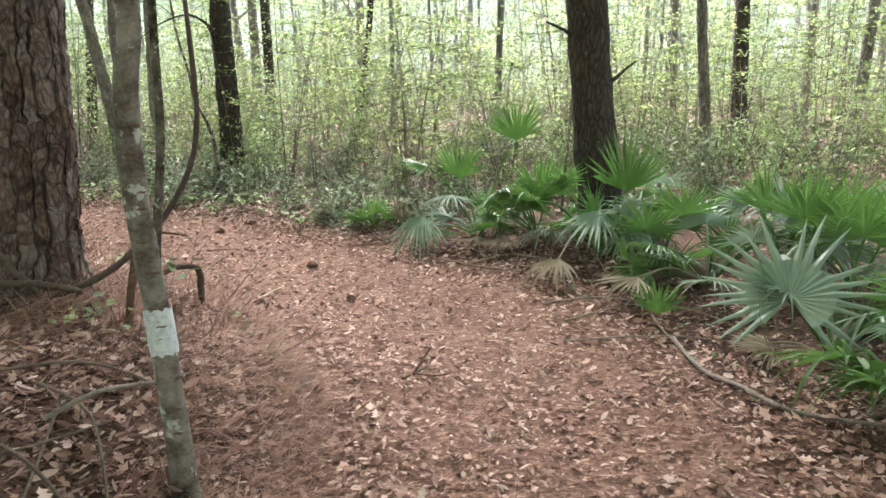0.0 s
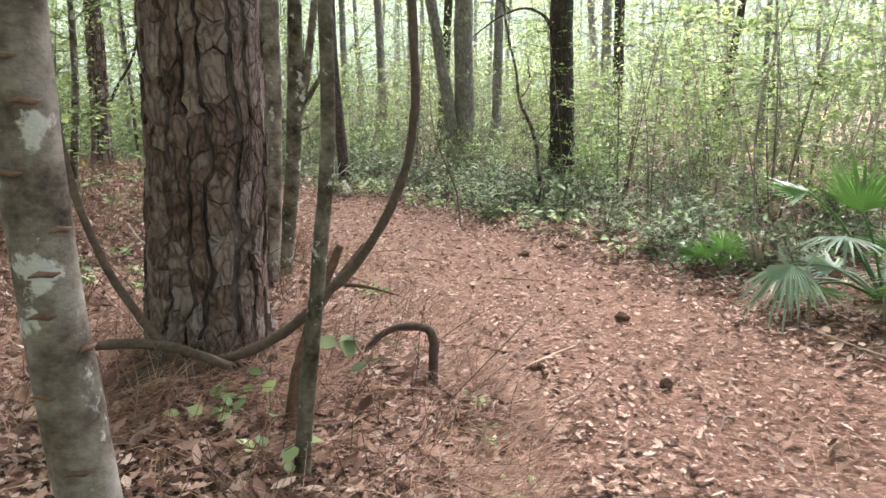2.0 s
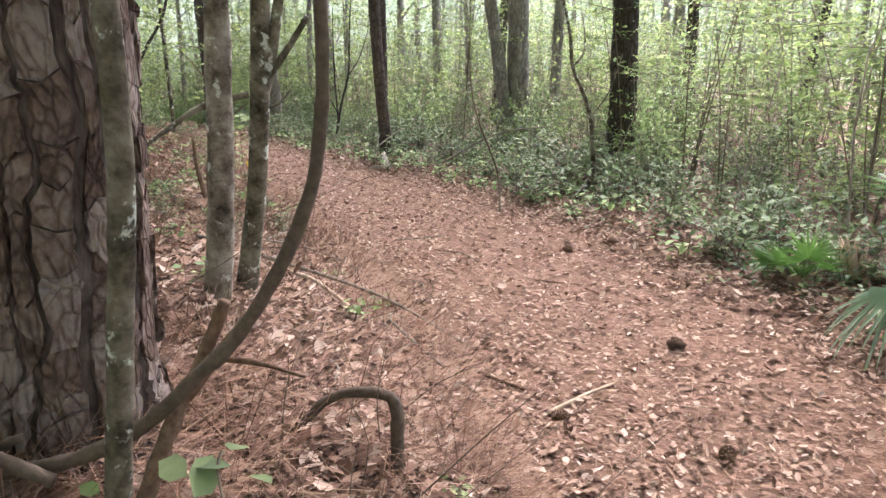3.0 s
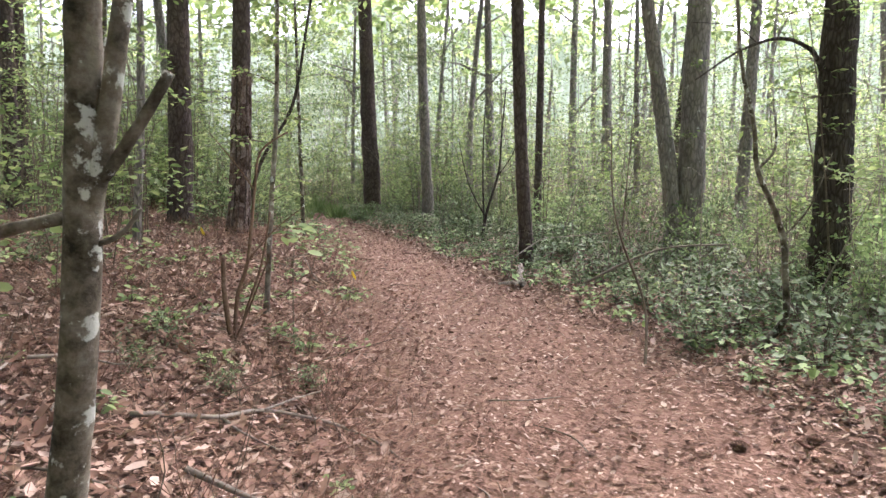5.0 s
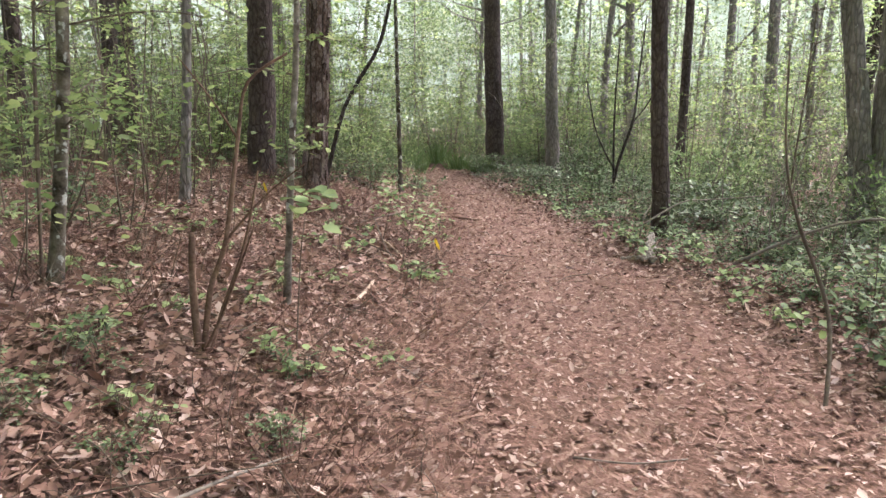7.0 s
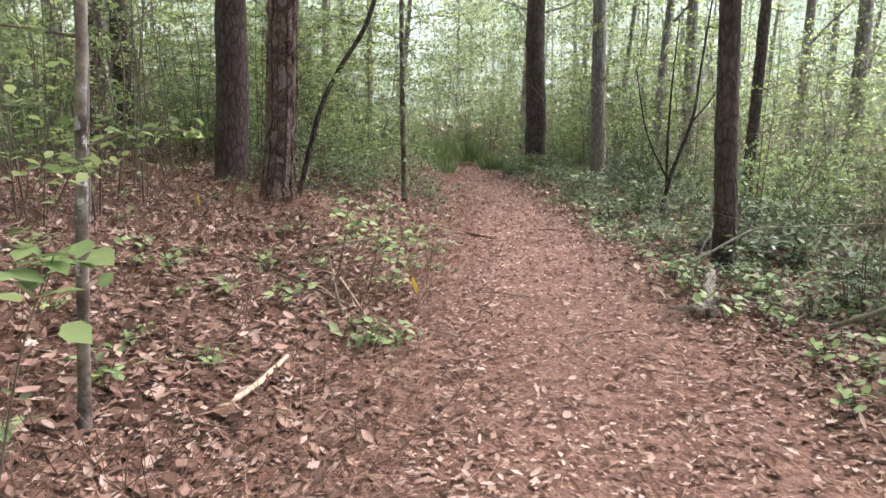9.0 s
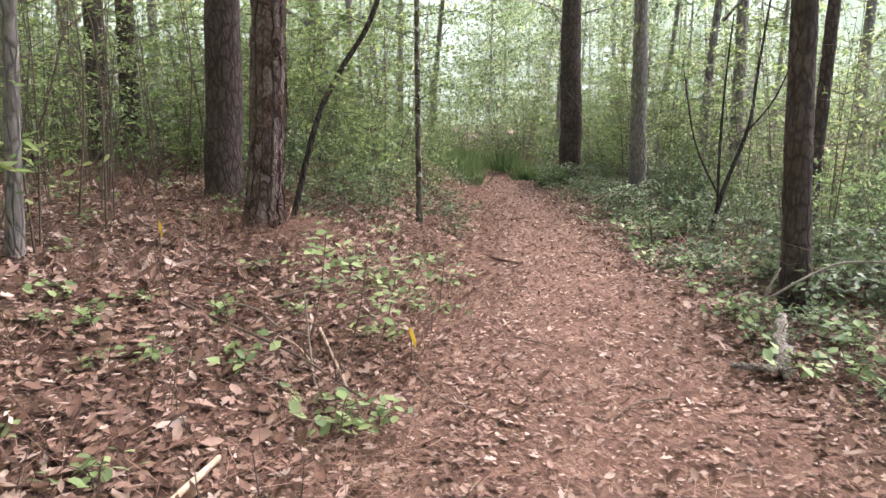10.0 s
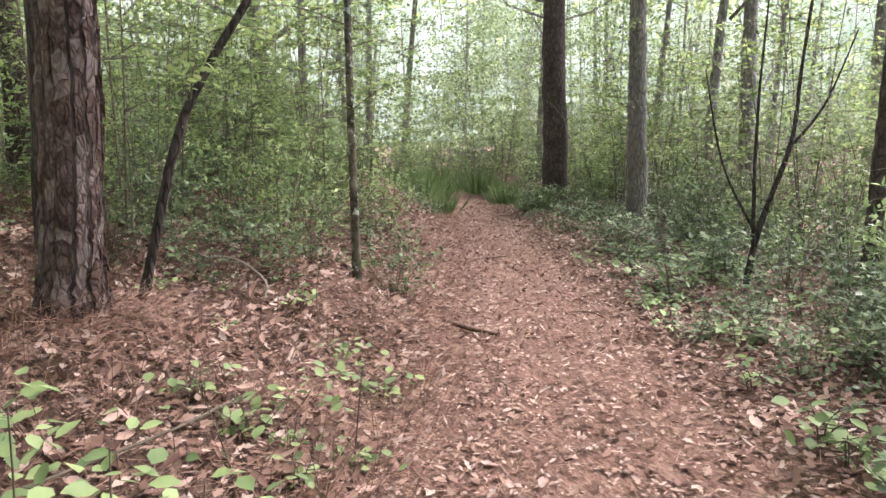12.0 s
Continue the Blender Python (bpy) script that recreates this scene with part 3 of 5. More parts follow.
# a sleeve of paint on the trail's side of the stem
for i in sel:
    for k in range(13):
        a = -2.4 + 3.1 * k / 12
        edge = 0.006 * math.sin(k * 2.3 + i) if i in (sel[0], sel[-1]) else 0
        rad = bz_r[i] * 1.1 + 0.002
        g.v.append(bz_path[i] + Vector((math.cos(a) * rad, math.sin(a) * rad, edge)))
for i in range(len(sel) - 1):
    for k in range(12):
        g.f.append((i * 13 + k, i * 13 + k + 1, (i + 1) * 13 + k + 1, (i + 1) * 13 + k))
part("painted_blaze", g, M_BLAZE, bz, "white painted rectangle, chipped and cracked")
for z, a in ((0.84, -1.4), (0.78, -1.1), (0.74, -1.0), (1.15, -0.9), (1.32, -1.2), (1.05, -1.3), (0.5, -0.9), (1.4, -0.5), (1.25, 0.1), (1.1, 0.3), (1.2, -0.6), (0.95, -0.7), (0.6, -0.4), (1.45, -1.0), (0.42, -1.2)):
    k = min(range(len(zb)), key=lambda q: abs(zb[q] - z))
    g = Geo()
    c = bz_path[k] + Vector((math.cos(a) * bz_r[k] * 1.06, math.sin(a) * bz_r[k] * 1.06, z - zb[k]))
    t = Vector((-math.sin(a), math.cos(a), 0))
    g.tube([c - t * 0.018, c - t * 0.006 + Vector((0, 0, 0.003)), c + t * 0.007, c + t * 0.017 + Vector((0, 0, 0.002))], [0.001, 0.004, 0.004, 0.001], 6)
    part("bark_scar", g, M_DEADWOOD, bz, "dark curled bark scar")
tree("sapling", "thin mossy sapling in front of the large pine", [(-1.33, 3.03, 0.3), (-1.32, 3.04, 0.48), (-1.26, 3.08, 0.98), (-1.22, 3.1, 1.33), (-1.2, 3.1, 1.86)], 0.022, 5.5, M_MOSSY, "leafy", 14, flare=1.2, limbs=3)
t12, t12_trunk, t12_path, t12_r = tree("young_tree", "lichen-spotted young tree that forks at chest height", [(-2.7, 4.55, 0.3), (-2.68, 4.57, 0.5), (-2.63, 4.61, 0.86), (-2.6, 4.64, 1.2), (-2.58, 4.655, 1.5), (-2.56, 4.67, 1.9)], 0.045, 7, M_MOSSY, "leafy", 18, flare=1.15, limbs=3)
off = t12.location
for pts, r0, r1 in (([(-2.6, 4.63, 1.22), (-2.55, 4.68, 1.45), (-2.5, 4.73, 1.8), (-2.44, 4.8, 2.4)], 0.028, 0.018),
                    ([(-2.6, 4.62, 1.31), (-2.52, 4.71, 1.45), (-2.43, 4.79, 1.62)], 0.017, 0.012), ([(-2.62, 4.61, 1.31), (-2.76, 4.47, 1.26), (-2.9, 4.3, 1.12), (-3.05, 4.2, 1.02)], 0.016, 0.008),
                    ([(-2.6, 4.63, 1.24), (-2.54, 4.7, 1.27), (-2.5, 4.74, 1.33)], 0.008, 0.004)):
    g = Geo()
    pl = spline([Vector(p) - off for p in pts], 6)
    g.tube(pl, taper(len(pl), r0, r1), 10, 0.15)
    part("branch", g, M_MOSSY, t12)
tree("young_tree", "pale-gray lichen-barked young tree on the bank", [(-2.54, 4.28, 0.45), (-2.53, 4.29, 0.53), (-2.5, 4.32, 0.94), (-2.48, 4.34, 1.35), (-2.46, 4.36, 1.9)], 0.053, 8, M_LICHEN, "leafy", 18, flare=1.15, limbs=3)


def leaf_sprays(made, z0, z1, count, length, leaf, per, material, seed):
    """Flat leafy side branches on a stem between two heights."""
    ob, trunk, path, radii = made
    r, gen = random.Random(seed), np.random.default_rng(seed)
    for i in range(count):
        z = z0 + (z1 - z0) * (i + r.random()) / count - ob.location.z
        q = min(path, key=lambda p: abs(p.z - z))
        a, ln = i * 2.4 + r.uniform(-0.5, 0.5), length * r.uniform(0.6, 1.2)
        tip = q + Vector((math.cos(a) * ln, math.sin(a) * ln, ln * r.uniform(-0.1, 0.35)))
        line = spline([q, q.lerp(tip, 0.5) + Vector((0, 0, 0.08 * ln)), tip], 4)
        g = Geo()
        g.tube(line, taper(len(line), 0.006, 0.0015), 5)
        twig = part("branch", g, M_TWIG, ob)
        f = gen.uniform(0.25, 1.0, per)
        c = np.array([line[int(v * 8)] for v in f]) + gen.normal(0, 1, (per, 3)) * np.array([0.22, 0.22, 0.05]) * ln * (0.4 + f[:, None] * 0.5)
        part("foliage", scatter("foliage", LEAF_V, LEAF_F, c, random_axes(per, leaf * gen.uniform(0.6, 1.25, per), 0.35, 1.2), material), None, twig)


brown_sapling = tree("sapling", "smooth brown sapling stem on the bank", [(-5.84, 5.54, 0.5), (-5.78, 5.67, 1.52)], 0.037, 5, M_MOSSY, "leafy", 12, limbs=3)
spotted_sapling = tree("sapling", "thin lichen-spotted sapling on the bank", [(-5.42, 6.61, 0.38), (-5.39, 6.67, 1.26), (-5.37, 6.71, 1.77)], 0.02, 5, M_LICHEN, "leafy", 12, limbs=3)
straight_sapling = tree("sapling", "straight thin dark sapling at the trail's edge", [(-10.2, 9.85, 0.5), (-10.19, 9.83, 1.5), (-10.21, 9.83, 2.46)], 0.032, 6, M_MOSSY, "leafy", 12, limbs=4)
crooked = tree("leaning_tree", "thin leaning dark tree with a crooked stem", [(-9.29, 8.41, 0.55), (-9.21, 8.59, 1.33), (-9.14, 8.76, 1.71), (-9.01, 9.03, 2.24)], 0.025, 6, M_DARK, "leafy", 12, limbs=4)

for made, k in leafed:
    leaf_sprays(made, 0.8, 4.2, 10, 0.6, 0.06, 45, M_LIGHT, 310 + k)
leaf_sprays(brown_sapling, 1.25, 2.6, 9, 0.75, 0.055, 70, M_LIGHT, 301)
leaf_sprays(spotted_sapling, 1.0, 2.2, 6, 0.4, 0.05, 40, M_LIGHT, 302)
leaf_sprays(straight_sapling, 1.5, 3.6, 9, 0.8, 0.06, 60, M_LIGHT, 303)
leaf_sprays(crooked, 1.5, 3.6, 8, 0.8, 0.06, 60, M_LIGHT, 304)


# ---- vines, roots and stubs round the large pine ----
def woody(name, label, category, pts, r0, r1, material, sides=9, steps=7, rough=0.25, extra=(), group=""):
    ob = thing(name, label, category, pts[0], group)
    o = Vector(pts[0])
    g = Geo()
    pl = spline([Vector(p) - o for p in pts], steps)
    g.tube(pl, taper(len(pl), r0, r1), sides, rough)
    part("stem", g, material, ob)
    for q, s0, s1 in extra:
        g = Geo()
        pl = spline([Vector(p) - o for p in q], 5)
        g.tube(pl, taper(len(pl), s0, s1), 7, rough)
        part("branch", g, material, ob)
    return ob


woody("woody_vine", "brown woody vine looping over the pine's foot and climbing", "vine", [(-2.0, 3.02, 0.5), (-1.95, 3.04, 0.56), (-1.82, 3.12, 0.59), (-1.69, 3.2, 0.62), (-1.55, 3.28, 0.7), (-1.44, 3.34, 0.81), (-1.36, 3.39, 0.9), (-1.28, 3.43, 1.03), (-1.23, 3.47, 1.16), (-1.2, 3.49, 1.3), (-1.19, 3.5, 1.58), (-1.24, 3.55, 2.6)], 0.019, 0.012, M_VINE,
      extra=[([(-1.95, 3.04, 0.56), (-1.88, 3.1, 0.62), (-1.8, 3.16, 0.66)], 0.018, 0.01)])
woody("woody_vine", "thin brown vine curving down beside the pine", "vine", [(-1.8, 3.13, 0.5), (-1.84, 3.1, 0.6), (-1.88, 3.07, 0.67), (-1.94, 3.04, 0.77), (-2.01, 3.0, 0.93), (-2.05, 2.95, 1.2), (-2.04, 2.92, 1.6), (-2.05, 2.9, 2.4)], 0.017, 0.009, M_VINE)
woody("exposed_root", "bare brown root lying across the pine's foot", "root", [(-2.25, 2.87, 0.6), (-2.07, 2.96, 0.67), (-1.87, 3.06, 0.67), (-1.68, 3.15, 0.6)], 0.017, 0.015, M_VINE)
woody("root_arch", "gray root bent into an arch over dry needles", "root", [(-1.7, 3.83, 0.36), (-1.62, 3.88, 0.47), (-1.55, 3.92, 0.51), (-1.46, 3.975, 0.505), (-1.43, 3.99, 0.46), (-1.43, 3.99, 0.36), (-1.44, 3.99, 0.16)], 0.012, 0.022, M_VINE)
woody("dead_stub", "dark rotten leaning stub with a broken tip", "stump", [(-1.52, 3.17, 0.25), (-1.49, 3.22, 0.55), (-1.49, 3.32, 0.72), (-1.5, 3.41, 0.82), (-1.46, 3.45, 0.94)], 0.022, 0.014, M_DEADWOOD,
      extra=[([(-1.5, 3.4, 0.82), (-1.4, 3.46, 0.81), (-1.3, 3.51, 0.78)], 0.009, 0.003), ([(-1.495, 3.35, 0.75), (-1.42, 3.43, 0.88), (-1.38, 3.47, 0.95)], 0.017, 0.005)])
woody("woody_vine", "crooked gray vine standing at the edge of the undergrowth", "vine", [(-3.27, 9.63, -0.05), (-3.2, 9.72, 0.05), (-3.11, 9.81, 0.24), (-3.12, 9.79, 0.6), (-3.14, 9.77, 0.86), (-3.2, 9.7, 1.1), (-3.29, 9.61, 1.38), (-3.32, 9.58, 1.72), (-3.4, 9.49, 2.22), (-3.44, 9.45, 2.9)], 0.034, 0.012, M_MOSSY,
      extra=[([(-3.29, 9.61, 1.38), (-3.2, 9.7, 1.55), (-3.22, 9.66, 1.9)], 0.013, 0.006), ([(-3.14, 9.77, 0.86), (-3.0, 9.9, 1.1), (-2.9, 10.0, 1.5)], 0.01, 0.004)])
woody("arching_branch", "bare dark branch arching out from a tree", "branch", [(-3.5, 11.5, 2.15), (-3.52, 11.4, 2.3), (-3.59, 11.28, 2.48), (-3.77, 11.05, 2.57), (-4.02, 10.78, 2.46), (-4.3, 10.5, 2.2)], 0.032, 0.006, M_DARK,
      extra=[([(-3.9, 10.9, 2.52), (-4.1, 10.8, 2.7), (-4.4, 10.6, 2.75)], 0.008, 0.003)])

# the broken many-stemmed bush on the bank
woody("twiggy_bush", "bare many-stemmed reddish bush with broken stems", "bush", [(-4.68, 6.0, 0.38), (-4.74, 6.06, 0.67), (-4.75, 6.14, 0.87), (-4.81, 6.23, 1.28), (-4.83, 6.29, 1.51), (-4.78, 6.45, 1.63)], 0.014, 0.005, M_DEADWOOD, steps=4,
      extra=[([(-4.68, 5.99, 0.38), (-4.78, 6.0, 0.67), (-4.82, 6.02, 0.9)], 0.019, 0.013), ([(-4.66, 6.0, 0.38), (-4.7, 6.1, 0.6), (-4.7, 6.2, 0.85), (-4.72, 6.28, 1.15)], 0.011, 0.004), ([(-4.67, 5.99, 0.4), (-4.66, 6.1, 0.62), (-4.6, 6.22, 0.95)], 0.009, 0.003),
             ([(-4.81, 6.23, 1.28), (-4.9, 6.15, 1.45), (-5.0, 6.05, 1.62)], 0.006, 0.002), ([(-4.75, 6.14, 0.87), (-4.7, 6.3, 1.05), (-4.62, 6.45, 1.18)], 0.006, 0.002)])
woody("slim_sapling", "thin bare sapling with a few green leaves", "sapling", [(-3.6, 8.62, -0.05), (-3.77, 8.87, 0.36), (-3.93, 8.78, 0.86), (-4.01, 8.77, 1.2), (-4.05, 8.8, 1.7)], 0.012, 0.004, M_TWIG)
woody("bare_shrub", "dark many-stemmed shrub rising from the undergrowth", "shrub", [(-9.62, 13.1, 0.1), (-9.62, 13.22, 0.59), (-9.6, 13.5, 1.29), (-9.66, 13.64, 1.91), (-9.7, 13.8, 2.8)], 0.03, 0.01, M_DARK,
      extra=[([(-9.62, 13.16, 0.4), (-9.71, 13.22, 1.06), (-9.79, 13.31, 1.77), (-9.85, 13.42, 2.5)], 0.02, 0.007), ([(-9.6, 13.5, 1.25), (-9.5, 13.75, 1.6), (-9.4, 13.95, 2.2)], 0.014, 0.005), ([(-9.62, 13.2, 0.5), (-9.85, 13.0, 1.1), (-10.05, 12.95, 1.9)], 0.014, 0.005)])


# ---- fallen sticks ----
def stick(label, pts, r0, r1, material=M_STICK, extra=(), name="fallen_branch"):
    def lay(q):
        return [(x, y, float(land(x, y)) + z) for x, y, z in q]
    return woody(name, label, "branch", lay(pts), r0, r1, material, 7, 4, 0.3, [(lay(q), a, b) for q, a, b in extra], "fallen sticks")


stick("long pale fallen branch with a fork on dry leaves", [(-3.64, 5.06, 0.04), (-3.62, 5.24, 0.04), (-3.66, 5.44, 0.04), (-3.77, 5.69, 0.04), (-3.68, 5.96, 0.04), (-3.57, 6.14, 0.04), (-3.42, 6.21, 0.04)], 0.011, 0.006, M_STICK, [([(-3.67, 5.44, 0.03), (-3.54, 5.47, 0.03), (-3.42, 5.57, 0.03)], 0.008, 0.004), ([(-3.74, 5.68, 0.06), (-3.83, 5.88, 0.06), (-3.92, 6.1, 0.06)], 0.007, 0.003)])
stick("pale branching stick lying on the bank", [(-4.17, 4.84, 0.1), (-4.17, 4.95, 0.1), (-4.2, 5.05, 0.1), (-4.24, 5.22, 0.1)], 0.009, 0.005, M_STICK, [([(-4.22, 4.96, 0.08), (-3.93, 4.91, 0.08), (-3.62, 4.79, 0.08)], 0.008, 0.004), ([(-4.23, 5.05, 0.08), (-4.12, 5.16, 0.08), (-4.12, 5.23, 0.08)], 0.006, 0.003)])
stick("pale slanting stick on the bank", [(-3.38, 4.32, 0.1), (-3.77, 4.53, 0.1), (-4.14, 4.76, 0.1)], 0.009, 0.006, M_STICK)
for pts in ([(0.87, 7.23, 0.08), (1.15, 6.87, 0.08), (1.25, 6.01, 0.08), (1.27, 5.55, 0.08)], [(0.21, 6.01, 0.05), (0.55, 6.07, 0.05), (0.9, 5.82, 0.05)], [(0.77, 4.46, 0.05), (1.27, 4.76, 0.05), (1.65, 4.58, 0.05), (1.86, 4.21, 0.05)], [(1.19, 5.27, 0.1), (1.54, 5.67, 0.1), (1.94, 5.97, 0.1)], [(1.4, 3.92, 0.04), (1.35, 4.29, 0.04), (1.38, 4.61, 0.04)], [(-0.03, 6.21, 0.04), (0.26, 5.96, 0.04), (0.63, 5.7, 0.04)]):
    stick("dry tan palmetto stalk arching over dead leaves", pts, 0.007, 0.004, M_PALM_DEAD, name="dry_stalk")
stick("thin gray branch among seedlings", [(-7.42, 7.86, 0.03), (-7.55, 8.11, 0.05), (-7.7, 8.39, 0.06), (-8.1, 8.71, 0.05)], 0.007, 0.004, M_TWIG)
stick("pale peeling stick among seedlings", [(-7.18, 8.07, 0.03), (-6.96, 8.06, 0.05), (-6.68, 8.06, 0.03)], 0.008, 0.006, M_RAW)
stick("pale peeling stick among seedlings", [(-7.06, 7.83, 0.03), (-6.97, 7.91, 0.04), (-6.82, 7.96, 0.02)], 0.006, 0.005, M_RAW)
stick("crooked gray stick among seedlings", [(-7.3, 7.65, 0.03), (-7.22, 7.78, 0.05), (-7.12, 7.85, 0.04), (-7.09, 8.0, 0.03)], 0.007, 0.004, M_STICK)
stick("short peeled white stick", [(-2.96, 5.07, 0.03), (-2.77, 5.06, 0.06), (-2.6, 5.04, 0.05), (-2.44, 4.98, 0.03)], 0.012, 0.009, M_RAW)
stick("thin dark stick on the trail", [(-2.22, 5.44, 0.02), (-1.95, 5.33, 0.03), (-1.6, 5.29, 0.01)], 0.012, 0.009, M_DEADWOOD)
stick("thin light-brown stick on the trail", [(-1.48, 5.13, 0.012), (-1.4, 5.4, 0.014), (-1.32, 5.63, 0.012)], 0.008, 0.006, M_RAW)
stick("long curved fallen branch by the palmettos", [(1.38, 4.13, 0.04), (1.4, 3.69, 0.03), (1.5, 3.39, 0.05), (1.62, 3.1, 0.03), (1.93, 2.9, 0.03)], 0.013, 0.011, M_STICK)
stick("thin straight stick by the palmettos", [(0.74, 4.21, 0.02), (1.0, 4.18, 0.05), (1.38, 4.13, 0.05), (1.6, 4.1, 0.04)], 0.006, 0.004, M_STICK)
stick("thin straight stick by the palmettos", [(0.7, 4.9, 0.05), (1.1, 4.75, 0.13), (1.7, 4.5, 0.08)], 0.006, 0.004, M_STICK)
stick("small dark twig on the trail", [(-9.87, 10.36, 0.02), (-9.7, 10.5, 0.035), (-9.54, 10.64, 0.02)], 0.018, 0.012, M_DEADWOOD)
stick("thin arched stick on dry leaves", [(-9.7, 8.57, 0.02), (-9.75, 8.75, 0.1), (-9.66, 8.93, 0.13), (-9.45, 9.05, 0.08), (-9.3, 9.0, 0.02)], 0.009, 0.006, M_STICK)
stick("weathered pale lichen-crusted stick on dry leaves", [(-5.6, 7.05, 0.02), (-5.78, 7.22, 0.04), (-5.95, 7.36, 0.05), (-6.08, 7.44, 0.03)], 0.014, 0.01, M_RAW)
stick("pale leaning stick in shade", [(-13.8, 6.83, 0.02), (-13.75, 7.02, 0.3), (-13.7, 7.26, 0.6)], 0.02, 0.012, M_STICK)
stick("pale fallen branch in low undergrowth", [(-6.98, 10.95, 0.2), (-6.83, 11.36, 0.42), (-6.7, 11.68, 0.48), (-6.3, 12.3, 0.5)], 0.009, 0.006, M_STICK, [([(-6.97, 10.93, 0.1), (-6.97, 10.97, 0.28), (-7.0, 11.1, 0.4)], 0.01, 0.006)])
stick("long gray fallen branch in low undergrowth", [(-5.6, 10.6, 0.1), (-4.9, 10.9, 0.45), (-4.1, 10.9, 0.55)], 0.016, 0.008, M_STICK)
stick("thin gray stick leaning on the bank", [(-1.3, 2.11, 0.1), (-1.17, 2.2, 0.2), (-1.04, 2.3, 0.26), (-0.95, 2.4, 0.3)], 0.009, 0.006, M_STICK)
stick("thin reddish stick on the bank", [(-1.5, 2.0, 0.05), (-1.3, 1.95, 0.1), (-1.1, 1.85, 0.08)], 0.008, 0.005, M_VINE)
stick("thin gray stick across the bank", [(-3.1, 5.05, 0.06), (-2.6, 5.4, 0.09), (-2.1, 5.5, 0.06)], 0.012, 0.007, M_STICK)
stick("short gray twig by the root", [(-1.66, 5.0, 0.03), (-2.3, 5.1, 0.05), (-2.5, 5.6, 0.04)], 0.01, 0.006, M_STICK)
stick("curled twig on the trail", [(-0.2, 3.7, 0.01), (-0.14, 3.78, 0.08), (-0.1, 3.8, 0.14)], 0.008, 0.005, M_DEADWOOD, [([(-0.2, 3.7, 0.03), (-0.08, 3.66, 0.03), (0.02, 3.75, 0.02)], 0.008, 0.004)])
stick("thin stick among seedlings", [(-6.6, 7.9, 0.02), (-6.9, 7.95, 0.08), (-7.2, 8.0, 0.2)], 0.006, 0.004, M_STICK)
stick("thin dry stalk among seedlings", [(-7.2, 7.4, 0.03), (-6.85, 7.85, 0.07), (-6.6, 8.1, 0.04)], 0.006, 0.005, M_TWIG)
for pts in ([(-1.62, 1.75, 0.03), (-1.4, 1.9, 0.07), (-1.15, 2.2, 0.1)], [(-1.45, 2.35, 0.04), (-1.2, 2.2, 0.1), (-1.02, 1.9, 0.05)], [(-1.7, 2.2, 0.05), (-1.35, 2.45, 0.12), (-1.1, 2.6, 0.05)], [(-1.2, 1.6, 0.02), (-1.25, 1.9, 0.06), (-1.35, 2.3, 0.04)]):
    stick("thin dark twig on the bank", pts, 0.007, 0.004, M_TWIG, name="twig")
rs = random.Random(5)
for i in range(46):
    s, side = rs.uniform(0.05, 0.95), rs.random()
    x, y = -12 * s + rs.uniform(-1, 1.4), 3.4 + 8.2 * s + rs.uniform(-3.0, 1.6)
    if math.hypot(x + 0.5, y - 2.5) < 0.7 :
        continue
    a, ln = rs.uniform(0, 6.28), rs.uniform(0.15, 0.55)
    stick("short dry twig on the forest floor", [(x, y, 0.012), (x + math.cos(a) * ln * 0.5, y + math.sin(a) * ln * 0.5, 0.03), (x + math.cos(a + 0.3) * ln, y + math.sin(a + 0.3) * ln, 0.015)], rs.uniform(0.004, 0.008), 0.003, rs.choice([M_STICK, M_TWIG, M_DEADWOOD]), name="twig")

# the weathered log piece beside the trail
lg = thing("log_piece", "pale weathered broken log piece in green undergrowth", "log", (-6.6, 10.7, float(land(-6.6, 10.7))))
for q, a, b in (([(-0.24, 0.26, 0.16), (-0.05, 0.05, 0.12), (0.1, -0.12, 0.1), (0.22, -0.22, 0.06), (0.3, -0.3, 0.05)], 0.022, 0.05), ([(0.2, -0.22, 0.05), (0.22, -0.32, 0.05), (0.14, -0.42, 0.06), (0.05, -0.46, 0.04)], 0.032, 0.012)):
    g = Geo()
    pl = spline(q, 6)
    g.tube(pl, taper(len(pl), a, b), 11, 1.5)
    part("limb", g, M_LOG, lg, smooth=False)

# the broken tan stump behind the first palmetto
st = thing("broken_stump", "split tan stump with a jagged broken top", "stump", on_land(-0.5, 7.85))
for i in range(9):
    a = i * 0.7
    h = 0.2 + 0.16 * abs(math.sin(i * 2.3))
    c = Vector((math.cos(a) * 0.045, math.sin(a) * 0.045, -0.05))
    g = Geo()
    g.tube([c, c + Vector((math.cos(a) * 0.02, math.sin(a) * 0.02, h * 0.6)), c + Vector((math.cos(a) * 0.05, math.sin(a) * 0.05, h))], [0.045, 0.035, 0.006], 6, 0.4)
    part("splinter", g, M_RAW, st)
g = Geo()
g.tube([(0, 0, -0.08), (0, 0, 0.1), (0.01, 0, 0.2)], [0.1, 0.09, 0.06], 12, 0.3)
part("core", g, M_DEADWOOD, st)


